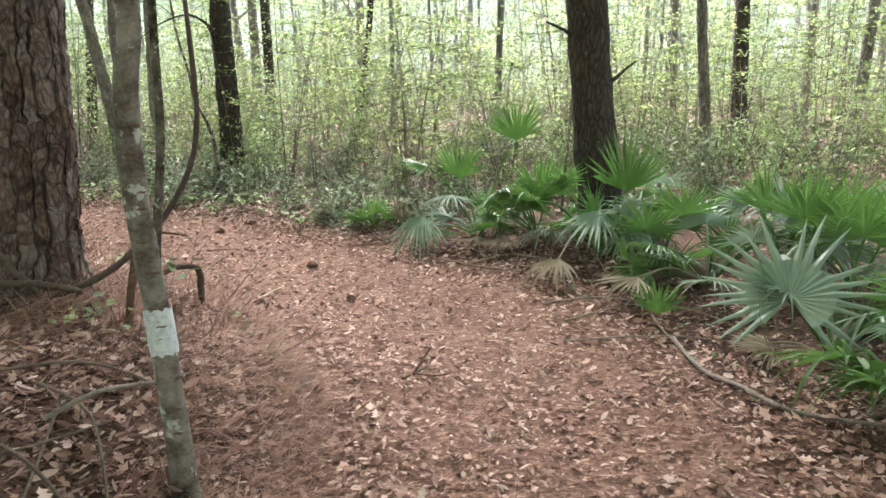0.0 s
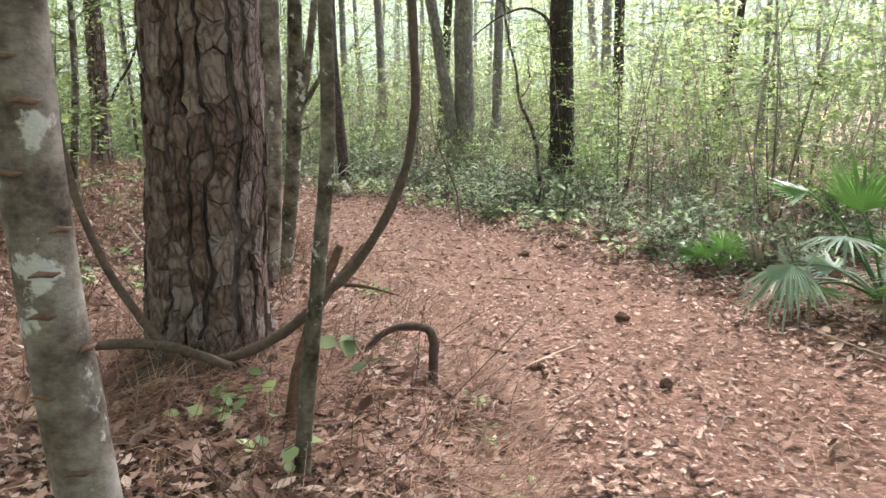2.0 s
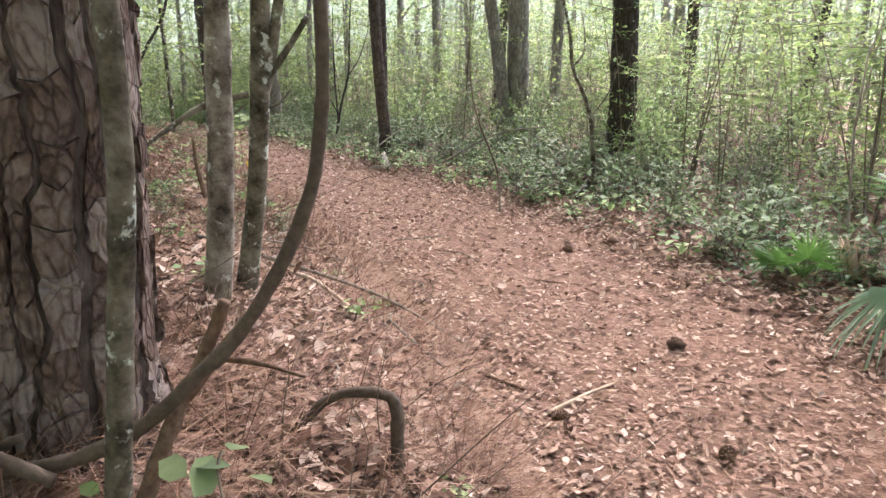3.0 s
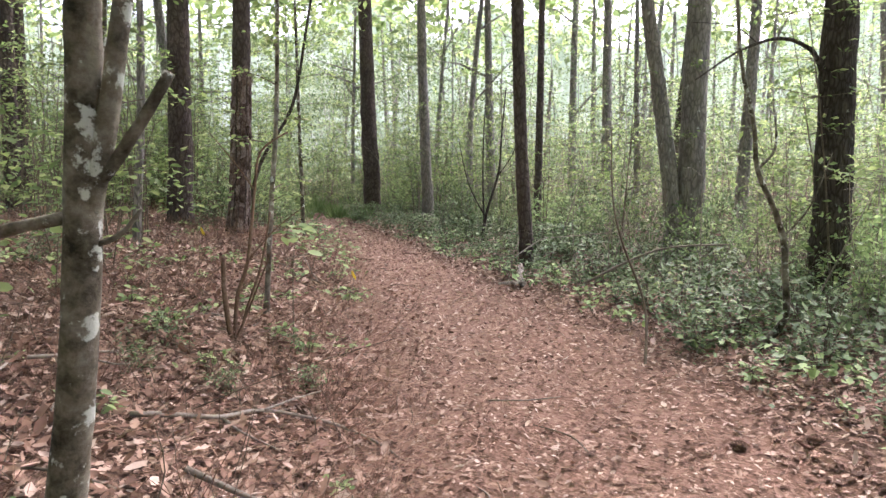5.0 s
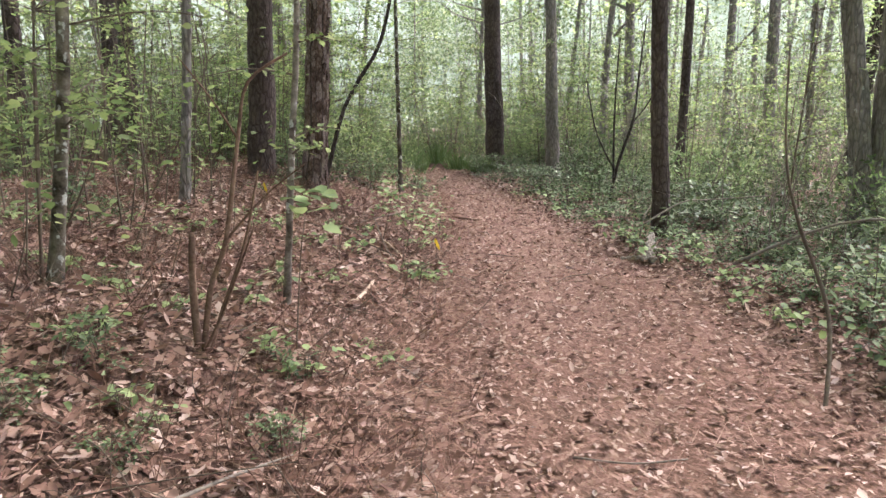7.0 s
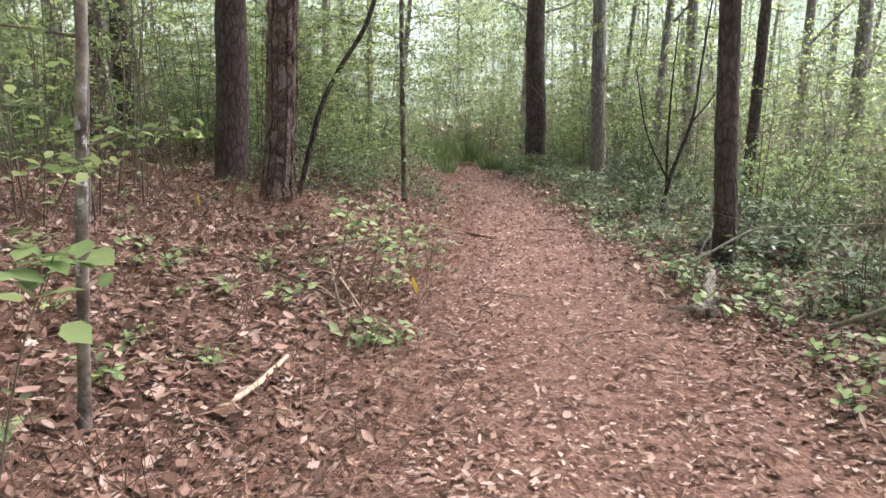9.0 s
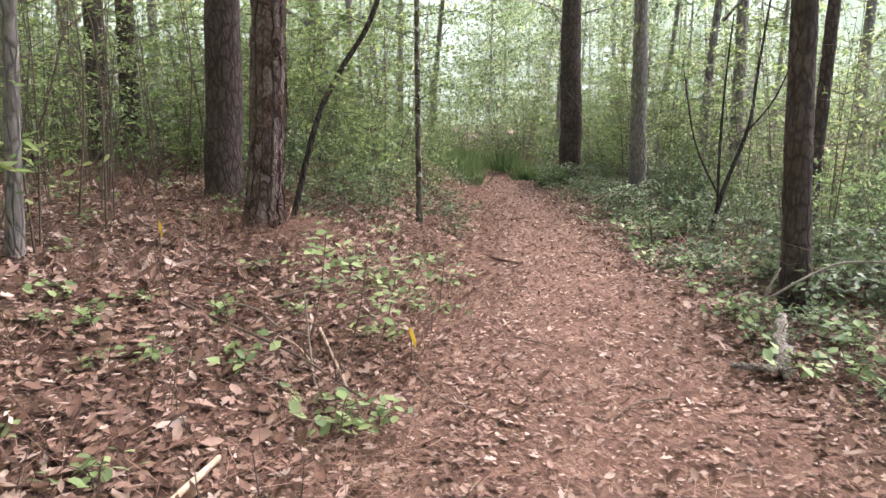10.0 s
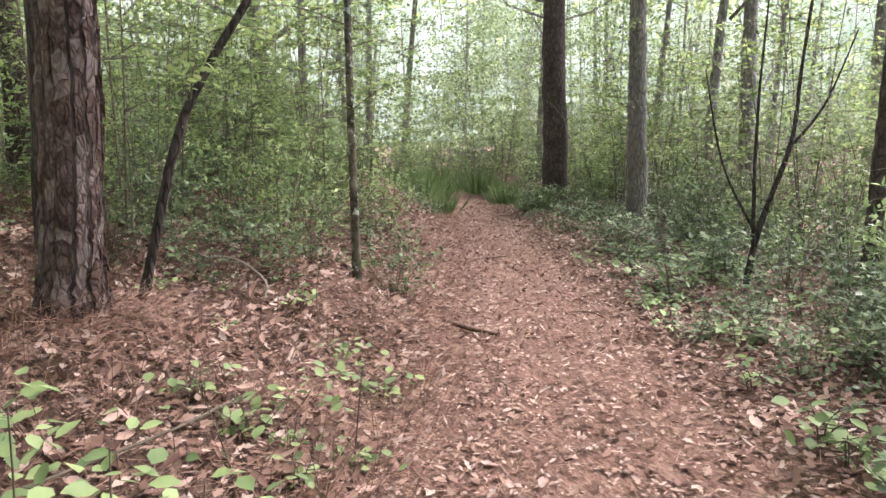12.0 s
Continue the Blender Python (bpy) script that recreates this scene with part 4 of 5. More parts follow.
# ---- pine cones on the trail ----
def pine_cone():
    ob = thing("pine_cone", "small dark open pine cone lying on the trail", "pine cone", (-1.2, 6.17, 0), "pine cones")
    g = Geo()
    g.tube([(-0.045, 0, 0.03), (-0.02, 0, 0.03), (0.02, 0, 0.03), (0.05, 0, 0.03)], [0.012, 0.022, 0.018, 0.004], 8)
    part("core", g, M_CONE, ob)
    g = Geo()
    for i in range(64):
        f = i / 63
        a = i * 2.4
        x = -0.045 + 0.09 * f
        rad = 0.040 * math.sin(math.pi * (0.22 + 0.7 * f))
        o = Vector((0, math.cos(a), math.sin(a)))
        t = Vector((0, -math.sin(a), math.cos(a)))
        b, tip = Vector((x, 0, 0.03)) + o * 0.012, Vector((x + 0.006, 0, 0.03)) + o * rad
        g.add([b - t * 0.003, b + t * 0.003, tip + t * 0.008, tip + Vector((0.006, 0, 0)), tip - t * 0.008, tip + Vector((-0.004, 0, 0))], [(0, 1, 2, 3, 4), (0, 4, 5), (0, 5, 1), (1, 5, 2), (2, 5, 3), (3, 5, 4)])
    part("scale_whorl", g, M_CONE, ob, smooth=False)
    return ob


cone = pine_cone()
cone.location = on_land(-1.2, 6.17)
for x, y, a in ((-1.41, 5.13, 40), (-2.48, 7.7, 200), (-0.73, 5.2, 90), (-2.2, 7.95, 10), (-3.1, 9.15, 130), (-0.42, 8.0, 20)):
    p = on_land(x, y)
    copy_thing(cone, pose(p.x, p.y, p.z, 0, 0, a) @ Matrix.Scale(0.85, 4))


# ---- saw palmettos ----
def frond(plant, root, hub, radius, lean, face, droop, material, blades=24, spread=104):
    """A fan leaf: stalk from the root to the hub; lean: degrees the fan's middle tips from upright; face: compass the fan's front looks to."""
    o = plant.location
    root, hub = Vector(root) - o, Vector(hub) - o
    mid = root.lerp(hub, 0.55) + Vector((0, 0, 0.25 * (hub - root).length * 0.5))
    g = Geo()
    pl = spline([root, mid, hub], 6)
    g.tube(pl, taper(len(pl), 0.012, 0.006), 6)
    st = part("frond", g, material, plant)
    f = math.radians(face)
    front = Vector((math.sin(f), math.cos(f), 0))
    la = math.radians(lean)
    axis = Vector((0, 0, math.cos(la))) + front * math.sin(la)
    normal = front * math.cos(la) - Vector((0, 0, math.sin(la)))
    side = axis.cross(normal)
    g = Geo()
    r = random.Random(int(hub.x * 1000) + int(hub.y * 777) + int(radius * 100))
    core = len(g.v)
    g.v.append(hub)
    step = 2 * math.radians(spread) / blades
    web, cup = r.uniform(0.3, 0.42), r.uniform(0.05, 0.22)
    first = len(g.v)
    for i in range(2 * blades + 1):
        a = -math.radians(spread) + step * i / 2
        d = axis * math.cos(a) + side * math.sin(a)
        g.v.append(hub + d * (radius * web) + normal * (0.03 * radius + (0.026 * radius if i % 2 else 0) + cup * radius * web * a * a * 0.4))
    for i in range(2 * blades):
        g.f.append((core, first + i, first + i + 1))
    for i in range(blades):
        a = -math.radians(spread) + step * (i + 0.5) + r.uniform(-0.05, 0.05)
        ln = radius * (1 - 0.25 * (abs(a) / math.radians(spread)) ** 2) * r.uniform(0.82, 1.08)
        d = axis * math.cos(a) + side * math.sin(a)
        w = axis * -math.sin(a) + side * math.cos(a)
        sag = droop * r.uniform(0.5, 1.5) + (r.uniform(0.2, 0.7) if r.random() < 0.2 else 0)
        last = (first + 2 * i, first + 2 * i + 1, first + 2 * i + 2)
        for s, wd in ((0.58, 0.028), (0.8, 0.017), (1.0, 0.0015)):
            c = hub + d * (ln * s) + normal * (0.10 * ln * s * (1 - s) + cup * ln * s * a * a * 0.4) - Vector((0, 0, 1)) * sag * ln * s ** 3
            wv, ridge = w * (wd * radius), normal * (wd * radius * 0.5)
            b = len(g.v)
            g.v += [c - wv, c + ridge, c + wv]
            g.f += [(last[0], last[1], b + 1, b), (last[1], last[2], b + 2, b + 1)]
            last = (b, b + 1, b + 2)
    part("fan", g, material, st, smooth=False)


def palmetto(label, base, fronds):
    ob = thing("saw_palmetto", label, "palmetto", on_land(*base), "saw palmettos")
    g = Geo()
    p = Vector((0, 0, -0.06))
    g.tube([p, p + Vector((0.02, 0.03, 0.08)), p + Vector((0.05, 0.06, 0.14))], [0.09, 0.08, 0.04], 10, 0.4)
    part("root_crown", g, M_DEADWOOD, ob)
    rp = random.Random(int(base[0] * 100) + int(base[1] * 10))
    for k in range(6 if len(fronds) > 3 else 3):
        a = rp.uniform(0, 6.28)
        d = rp.uniform(0.25, 0.6) if len(fronds) > 3 else rp.uniform(0.15, 0.3)
        side_x, side_y = ob.location.x + math.cos(a) * d, ob.location.y + math.sin(a) * d
        if float(trail_side(side_x, side_y)[1]) < 0.25:
            continue
        hub = (side_x, side_y, ob.location.z + rp.uniform(0.12, 0.55) * (1 if len(fronds) > 3 else 0.6))
        frond(ob, ob.location + Vector((0.03, 0.03, 0.03)), hub, rp.uniform(0.3, 0.42) * (1 if len(fronds) > 3 else 0.6), rp.uniform(10, 75), 90 - math.degrees(a), rp.uniform(0.05, 0.35), rp.choice([M_PALM, M_PALM, M_PALM, M_PALM_PALE, M_PALM_PALE]))
    for k in range(3 if len(fronds) > 3 else 1):
        a, d = rp.uniform(0, 6.28), rp.uniform(0.3, 0.55)
        x, y = ob.location.x + math.cos(a) * d, ob.location.y + math.sin(a) * d
        if float(trail_side(x, y)[1]) > 0.15:
            frond(ob, ob.location + Vector((0.03, 0.03, 0.03)), (x, y, float(land(x, y)) + rp.uniform(0.05, 0.16)), rp.uniform(0.25, 0.36), rp.uniform(80, 100), 90 - math.degrees(a), rp.uniform(0.0, 0.15), M_PALM_DEAD, spread=70)
    for hub, radius, lean, face, droop, mt in fronds:
        r = ob.location + Vector((0.03, 0.03, 0.03))
        frond(ob, r, hub, radius, lean, face, droop, mt, spread=150 if lean < 0 else 64 if lean <= 12 else 100 if lean <= 90 else 76)
    return ob


P, Q, D = M_PALM, M_PALM_PALE, M_PALM_DEAD
palmetto("large saw palmetto with silvery fan leaves beside the trail", (2.15, 3.75), [((1.87, 3.72, 0.33), 0.55, -35, 205, 0.04, Q), ((2.29, 4.43, 0.60), 0.46, 12, 190, 0.05, P), ((1.85, 3.1, 0.24), 0.44, 60, 215, 0.2, P), ((2.47, 4.1, 0.58), 0.46, 35, 230, 0.08, P),
         ((1.9, 2.8, 0.2), 0.42, 55, 250, 0.2, P), ((2.41, 4.47, 0.42), 0.38, 50, 210, 0.15, Q), ((2.6, 3.5, 0.5), 0.5, 40, 200, 0.1, P), ((2.75, 3.9, 0.62), 0.5, 25, 180, 0.1, P)])
palmetto("saw palmetto with drooping and dry fan leaves", (1.95, 5.15), [((1.37, 4.42, 0.02), 0.27, 4, 200, 0.0, P), ((1.87, 4.86, 0.31), 0.30, 55, 200, 0.2, P), ((2.15, 4.88, 0.4), 0.38, 45, 190, 0.15, Q), ((1.35, 4.82, 0.16), 0.36, 85, 250, 0.15, D),
         ((2.36, 5.14, 0.55), 0.42, 12, 190, 0.1, P), ((1.6, 5.2, 0.3), 0.34, 70, 230, 0.25, P), ((1.8, 4.6, 0.2), 0.32, 75, 215, 0.2, Q)])
palmetto("tall saw palmetto at the foot of a dark tree", (1.3, 6.3), [((1.59, 6.19, 0.56), 0.56, 8, 185, 0.0, P), ((0.89, 6.46, 0.46), 0.45, 10, 200, 0.0, P), ((1.3, 5.91, 0.45), 0.5, 105, 200, 0.25, Q), ((0.88, 5.4, 0.16), 0.34, 95, 220, 0.3, D), ((1.03, 6.41, 0.62), 0.34, 40, 150, 0.1, P),
         ((1.5, 5.8, 0.3), 0.4, 100, 170, 0.3, Q), ((1.1, 6.0, 0.3), 0.4, 70, 230, 0.2, P)])
palmetto("saw palmetto with drooping leaves behind the others", (1.95, 6.5), [((2.11, 6.23, 0.46), 0.44, 80, 190, 0.35, P), ((2.01, 6.56, 0.58), 0.36, 50, 195, 0.1, Q), ((2.35, 6.3, 0.4), 0.4, 95, 170, 0.3, P), ((2.6, 6.2, 0.5), 0.4, 60, 200, 0.2, P), ((1.8, 6.2, 0.3), 0.4, 90, 200, 0.3, P)])
palmetto("saw palmetto with one tall upright fan leaf", (0.3, 6.9), [((0.71, 7.06, 0.95), 0.46, 4, 185, 0.0, P), ((0.16, 6.98, 0.60), 0.42, 10, 190, 0.02, P), ((-0.17, 7.02, 0.72), 0.36, 75, 290, 0.05, P), ((-0.22, 6.6, 0.3), 0.38, 115, 210, 0.35, Q), ((0.45, 6.47, 0.22), 0.34, 60, 190, 0.2, P),
         ((0.07, 6.84, 0.46), 0.38, 85, 200, 0.3, Q), ((0.5, 6.7, 0.4), 0.38, 50, 160, 0.2, P), ((-0.1, 6.7, 0.15), 0.35, 90, 180, 0.2, P)])
palmetto("small dark saw palmetto at the undergrowth's edge", (-0.8, 7.55), [((-0.83, 7.47, 0.12), 0.27, 40, 215, 0.1, P), ((-0.95, 7.52, 0.12), 0.24, 60, 290, 0.1, P), ((-0.68, 7.5, 0.12), 0.22, 50, 140, 0.1, P)])
palmetto("saw palmetto deep among the others", (2.9, 5.4), [((2.7, 5.3, 0.5), 0.45, 40, 210, 0.1, P), ((3.0, 5.2, 0.55), 0.45, 30, 180, 0.1, P), ((3.2, 5.5, 0.5), 0.45, 40, 150, 0.1, Q), ((2.8, 5.0, 0.35), 0.4, 70, 200, 0.2, P)])
palmetto("saw palmetto with broad drooping leaves beside the trail", (2.45, 3.0), [((2.2, 2.75, 0.35), 0.45, 30, 240, 0.15, P), ((2.3, 3.2, 0.45), 0.42, 20, 200, 0.1, P), ((2.15, 3.0, 0.15), 0.4, 70, 250, 0.25, Q), ((2.6, 2.7, 0.4), 0.42, 45, 190, 0.2, P)])
palmetto("saw palmetto with stiff upright leaves in the thicket", (1.75, 5.75), [((1.6, 5.5, 0.35), 0.38, 25, 215, 0.1, P), ((1.9, 5.6, 0.45), 0.4, 20, 180, 0.1, P), ((1.5, 5.75, 0.3), 0.36, 45, 260, 0.15, P), ((1.75, 5.4, 0.2), 0.36, 75, 200, 0.3, Q)])
palmetto("saw palmetto with stiff upright leaves in the thicket", (0.85, 6.75), [((0.75, 6.5, 0.4), 0.36, 30, 200, 0.1, P), ((1.0, 6.6, 0.5), 0.36, 15, 180, 0.05, P), ((0.6, 6.7, 0.3), 0.34, 50, 240, 0.15, P), ((0.9, 6.4, 0.2), 0.34, 80, 190, 0.3, Q)])
palmetto("saw palmetto with broad leaves behind the trail's edge", (2.75, 4.6), [((2.55, 4.5, 0.55), 0.42, 20, 215, 0.1, P), ((2.85, 4.4, 0.6), 0.42, 15, 190, 0.1, P), ((2.5, 4.7, 0.4), 0.42, 45, 240, 0.2, P), ((2.7, 4.2, 0.35), 0.4, 60, 200, 0.2, Q)])


# ---- shrubs, saplings and seedlings ----
def shrub_proto(name, label, category, group, height, spread, stems, leaves, leaf, material, wood=None, low=0.15, layer=0.0, seed=1, aspect=1.0, place=(0, 0, -50)):
    """A shrub: thin forking stems and one mesh of leaves set along the twigs."""
    r = random.Random(seed)
    wood = wood or M_TWIG
    ob = thing(name, label, category, place, group)
    tips = []
    sg = Geo()
    for i in range(stems):
        a = r.uniform(0, 6.28)
        d = Vector((math.cos(a), math.sin(a), 0)) * spread * r.uniform(0.15, 0.7)
        h = height * r.uniform(0.65, 1.0)
        pl = spline([Vector((d.x * 0.08, d.y * 0.08, -0.06)), d * 0.45 + Vector((r.uniform(-.05, .05) * spread, r.uniform(-.05, .05) * spread, h * 0.5)), d + Vector((0, 0, h))], 3)
        r0 = 0.003 + 0.0022 * height
        sg.tube(pl, taper(len(pl), r0, 0.0015), 4, cap=False)
        n_tw = max(4, int(6 + height * 4))
        for k in range(n_tw):
            f = r.uniform(low, 1.0)
            q = pl[min(len(pl) - 1, int(f * (len(pl) - 1)))]
            b = r.uniform(0, 6.28)
            ln = spread * r.uniform(0.25, 0.6) * (1.15 - 0.5 * f)
            e = q + Vector((math.cos(b) * ln, math.sin(b) * ln, ln * (r.uniform(-0.15, 0.3) if layer else r.uniform(-0.1, 0.5))))
            sg.tube([q, e], [0.0022 + 0.0008 * height, 0.001], 3, cap=False)
            tips.append((q, e))
    tagged(part("branching_stem", sg, wood, ob), kind="stuff")
    gen = np.random.default_rng(seed)
    pick = gen.integers(0, len(tips), leaves)
    f = gen.uniform(0.15, 1.05, leaves)
    q = np.array([tips[i][0] for i in pick]) * (1 - f)[:, None] + np.array([tips[i][1] for i in pick]) * f[:, None]
    q += gen.normal(0, leaf * (0.9 if layer else 0.55), (leaves, 3)) * ((1, 1, 0.3) if layer else (1, 1, 1))
    q[:, 2] = np.maximum(q[:, 2], 0.02)
    size = leaf * gen.uniform(0.65, 1.3, leaves)
    ax = random_axes(leaves, size, 0.75 if not layer else 0.42, aspect)
    broad = leaves < 100
    tagged(part("foliage", scatter("foliage", LEAF_V if broad else LEAF2_V, LEAF_F if broad else LEAF2_F, q, ax, material), None, ob), kind="stuff")
    return ob


LOW = [shrub_proto("low_shrub", "low dark-green glossy-leaved shrub beside the trail", "shrub", "low shrubs", 0.40, 0.48, 5, 230, 0.056, M_SHRUB, layer=0.6, seed=31 + i) for i in range(4)]
MID = [shrub_proto("shrub", "waist-high green leafy shrub in the undergrowth", "shrub", "shrubs", 0.95, 0.8, 5, 440, 0.056, M_SHRUB if i % 2 else M_SEED, low=0.1, seed=51 + i) for i in range(4)]
TALL = [shrub_proto("leafy_sapling", "slender sapling with airy light-green spring leaves", "sapling", "leafy saplings", 2.6 + 0.5 * i, 1.7, 3, 850, 0.085, M_LIGHT, low=0.2, layer=1, seed=71 + i) for i in range(4)]
BARE = [shrub_proto("bare_sapling", "thin gray bare sapling with few leaves", "sapling", "bare saplings", 1.5 + 0.8 * i, 0.55, 2, 60, 0.05, M_LIGHT, low=0.3, seed=91 + i) for i in range(2)]
SEED = [shrub_proto("seedling", "small light-green seedling on the leaf litter", "seedling", "seedlings", 0.11, 0.15, 3, 22, 0.045, M_SEED, low=0.5, layer=1, seed=111 + i, aspect=1.5) for i in range(3)]
TUFT = []
for i in range(2):
    ob = thing("grass_tuft", "bright green feathery grass tuft at the trail's end", "grass", (0, 0, -50), "grass tufts")
    n = 260
    gen = np.random.default_rng(131 + i)
    p = np.stack([gen.normal(0, 0.16, n), gen.normal(0, 0.16, n), np.zeros(n)], 1)
    out = p / 0.25 + gen.normal(0, 0.25, (n, 3))
    up = np.stack([out[:, 0] * 0.5, out[:, 1] * 0.5, np.ones(n)], 1)
    up /= np.linalg.norm(up, axis=1)[:, None]
    ln = gen.uniform(0.25, 0.75, n)
    wd = np.cross(up, gen.normal(0, 1, (n, 3)))
    wd /= np.linalg.norm(wd, axis=1)[:, None]
    ax = np.stack([up * ln[:, None], wd * 0.05, np.cross(up, wd) * 0.2], 1)
    part("blade_mass", scatter("blade_mass", LEAF2_V, LEAF2_F, p, ax, M_GRASS), None, ob)
    TUFT.append(ob)


def plant(protos, x, y, scale, r, sink=0.0):
    z = float(land(x, y)) - sink
    m = Matrix.Translation((x, y, z)) @ Matrix.Rotation(r.uniform(0, 6.28), 4, "Z") @ Matrix.Scale(scale, 4)
    return copy_thing(r.choice(protos), m)


def strew(protos, count, box, rule, scale, seed, gap=0.0):
    """Plants scattered in a box where rule(left, right, x, y, chance) holds."""
    r = random.Random(seed)
    made, tries, spots = 0, 0, []
    while made < count and tries < count * 40:
        tries += 1
        x, y = r.uniform(box[0], box[1]), r.uniform(box[2], box[3])
        left, right = (float(v) for v in trail_side(x, y))
        if not rule(left, right, x, y, r.random()):
            continue
        if gap and any((x - a) ** 2 + (y - b) ** 2 < gap * gap for a, b in spots):
            continue
        if min(math.hypot(x - a, y - b) for a, b in ((-2.02, 3.39), (-8.8, 8.08))) < 0.5:
            continue
        spots.append((x, y))
        plant(protos, x, y, r.uniform(*scale), r)
        made += 1


palm_zone = lambda x, y: x > -0.9 and y < 7.6
strew(LOW, 190, (-16, 1.5, 7.3, 17), lambda l, r, x, y, c: 0.05 < r < 3.2 and not palm_zone(x, y) and c < math.exp(-r / 2.5) * min(1, 0.15 + r), (0.5, 1.4), 1, 0.2)
strew(MID, 150, (-18, 6, 8, 20), lambda l, r, x, y, c: 1.5 < r < 7 and not palm_zone(x, y) and c < math.exp(-(r - 1) / 4), (0.6, 1.25), 2, 0.28)
strew(TALL, 125, (-22, 12, 8.5, 24), lambda l, r, x, y, c: r > 1.8 and not palm_zone(x, y) and c < math.exp(-(r - 1.8) / 9), (0.6, 1.3), 3, 0.45)
strew(MID, 45, (0.5, 11, 7.6, 17), lambda l, r, x, y, c: r > 1.5, (0.7, 1.4), 13, 0.5)
strew(MID, 34, (2.6, 10, 6.6, 12.5), lambda l, r, x, y, c: r > 1.6, (0.6, 1.2), 21, 0.45)
strew(TALL, 16, (2.5, 13, 7.6, 20), lambda l, r, x, y, c: r > 1.5, (0.7, 1.3), 14, 0.8)
strew(TALL, 30, (-30, -17, 12, 22), lambda l, r, x, y, c: (l > 0.8 and x < -18) or r > 0.8, (0.7, 1.2), 15, 0.7)
# unseen saplings behind the start, added to hold back low light from the south
strew(TALL, 26, (-14, 12, -14, -2), lambda l, r, x, y, c: True, (0.8, 1.3), 16, 1.5)
strew(BARE, 50, (-20, 10, 8, 20), lambda l, r, x, y, c: r > 1.0 and not palm_zone(x, y), (0.7, 1.5), 4, 0.4)
strew(LOW, 45, (-17, -5, 2, 13), lambda l, r, x, y, c: l > 2.2, (0.5, 1.0), 5, 0.3)
strew(MID, 40, (-24, -9, 1, 15), lambda l, r, x, y, c: l > 4.0, (0.7, 1.3), 6, 0.4)
strew(TALL, 90, (-26, -8, -1, 15), lambda l, r, x, y, c: l > 4.5 or (l > 1.0 and x < -11.5), (0.7, 1.2), 7, 0.7)
strew(MID, 34, (-15.5, -10.2, 8.2, 12.6), lambda l, r, x, y, c: l > 0.7, (0.55, 1.2), 17, 0.35)
strew(LOW, 30, (-15.5, -9.6, 8.2, 12.6), lambda l, r, x, y, c: l > 0.3, (0.5, 1.0), 18, 0.3)
strew(TALL, 24, (-16, -10.5, 7.5, 12.4), lambda l, r, x, y, c: l > 1.1, (0.5, 0.95), 19, 0.5)
strew(MID, 40, (-27, -16, 11, 20), lambda l, r, x, y, c: (l > 0.5 and x < -16.5) or r > 0.5, (0.7, 1.4), 20, 0.4)
strew(BARE, 55, (-20, -4, 1, 13), lambda l, r, x, y, c: l > 1.9, (0.5, 1.2), 8, 0.4)
strew(SEED, 110, (-12, -1.5, 2.5, 11), lambda l, r, x, y, c: 0.15 < l < 3.5, (0.6, 1.2), 9, 0.2)
strew(SEED, 90, (-12, 0, 7.5, 14), lambda l, r, x, y, c: 0.0 < r < 1.3, (0.8, 1.8), 10, 0.15)
rr = random.Random(12)
for x, y, s in ((-4.2, 5.63, 1.0), (-4.88, 5.65, 1.2), (-4.44, 6.34, 1.0), (-6.64, 7.6, 1.3), (-6.42, 7.95, 1.5), (-7.81, 8.68, 1.5), (-1.15, 3.88, 0.7), (-1.3, 4.12, 0.6), (-2.27, 7.9 + 1.0, 1.4), (-6.3, 7.92, 1.4), (-0.95, 3.6, 0.7)):
    plant(SEED, x, y, s, rr)
for x, y, s in ((-4.6, 5.63, 0.5), (-4.28, 5.34, 0.45), (-4.05, 6.08, 0.4), (-4.47, 6.32, 0.4), (-3.97, 5.61, 0.35)):
    plant(LOW, x, y, s, rr)
for x, y, s in ((-16.6, 13.2, 0.8), (-17.6, 13.7, 0.9), (-17.4, 15.4, 0.8), (-18.8, 15.5, 0.9), (-20.2, 15.3, 1.0), (-15.6, 14.9, 0.6), (-21.5, 14.6, 1.0), (-15.2, 12.9, 0.6)):
    plant(TUFT, x, y, s, rr)
for protos in (LOW, MID, TALL, BARE, SEED, TUFT):
    for ob in protos:
        for o in ob.children_recursive:
            bpy.data.objects.remove(o)
        bpy.data.objects.remove(ob)


def leafy_stem(label, pts, leaves, size, material, seed, bare=0.35, spread=0.14, name="leafy_seedling"):
    """A thin stem with broad leaves near its top."""
    ob = thing(name, label, "seedling", pts[0], "leafy seedlings")
    o = Vector(pts[0])
    g = Geo()
    pl = spline([Vector(p) - o for p in pts], 6)
    g.tube(pl, taper(len(pl), 0.0038, 0.0015), 6)
    part("stem", g, M_TWIG, ob)
    gen = np.random.default_rng(seed)
    f = gen.uniform(bare, 1, leaves)
    q = np.array([pl[int(v * (len(pl) - 1))] for v in f]) + gen.normal(0, spread, (leaves, 3)) * np.array([1, 1, 0.45])
    ax = random_axes(leaves, size * gen.uniform(0.7, 1.3, leaves), 0.3, 1.5)
    part("leaves", scatter("leaves", LEAF_V, LEAF_F, q, ax, material), None, ob)
    return ob


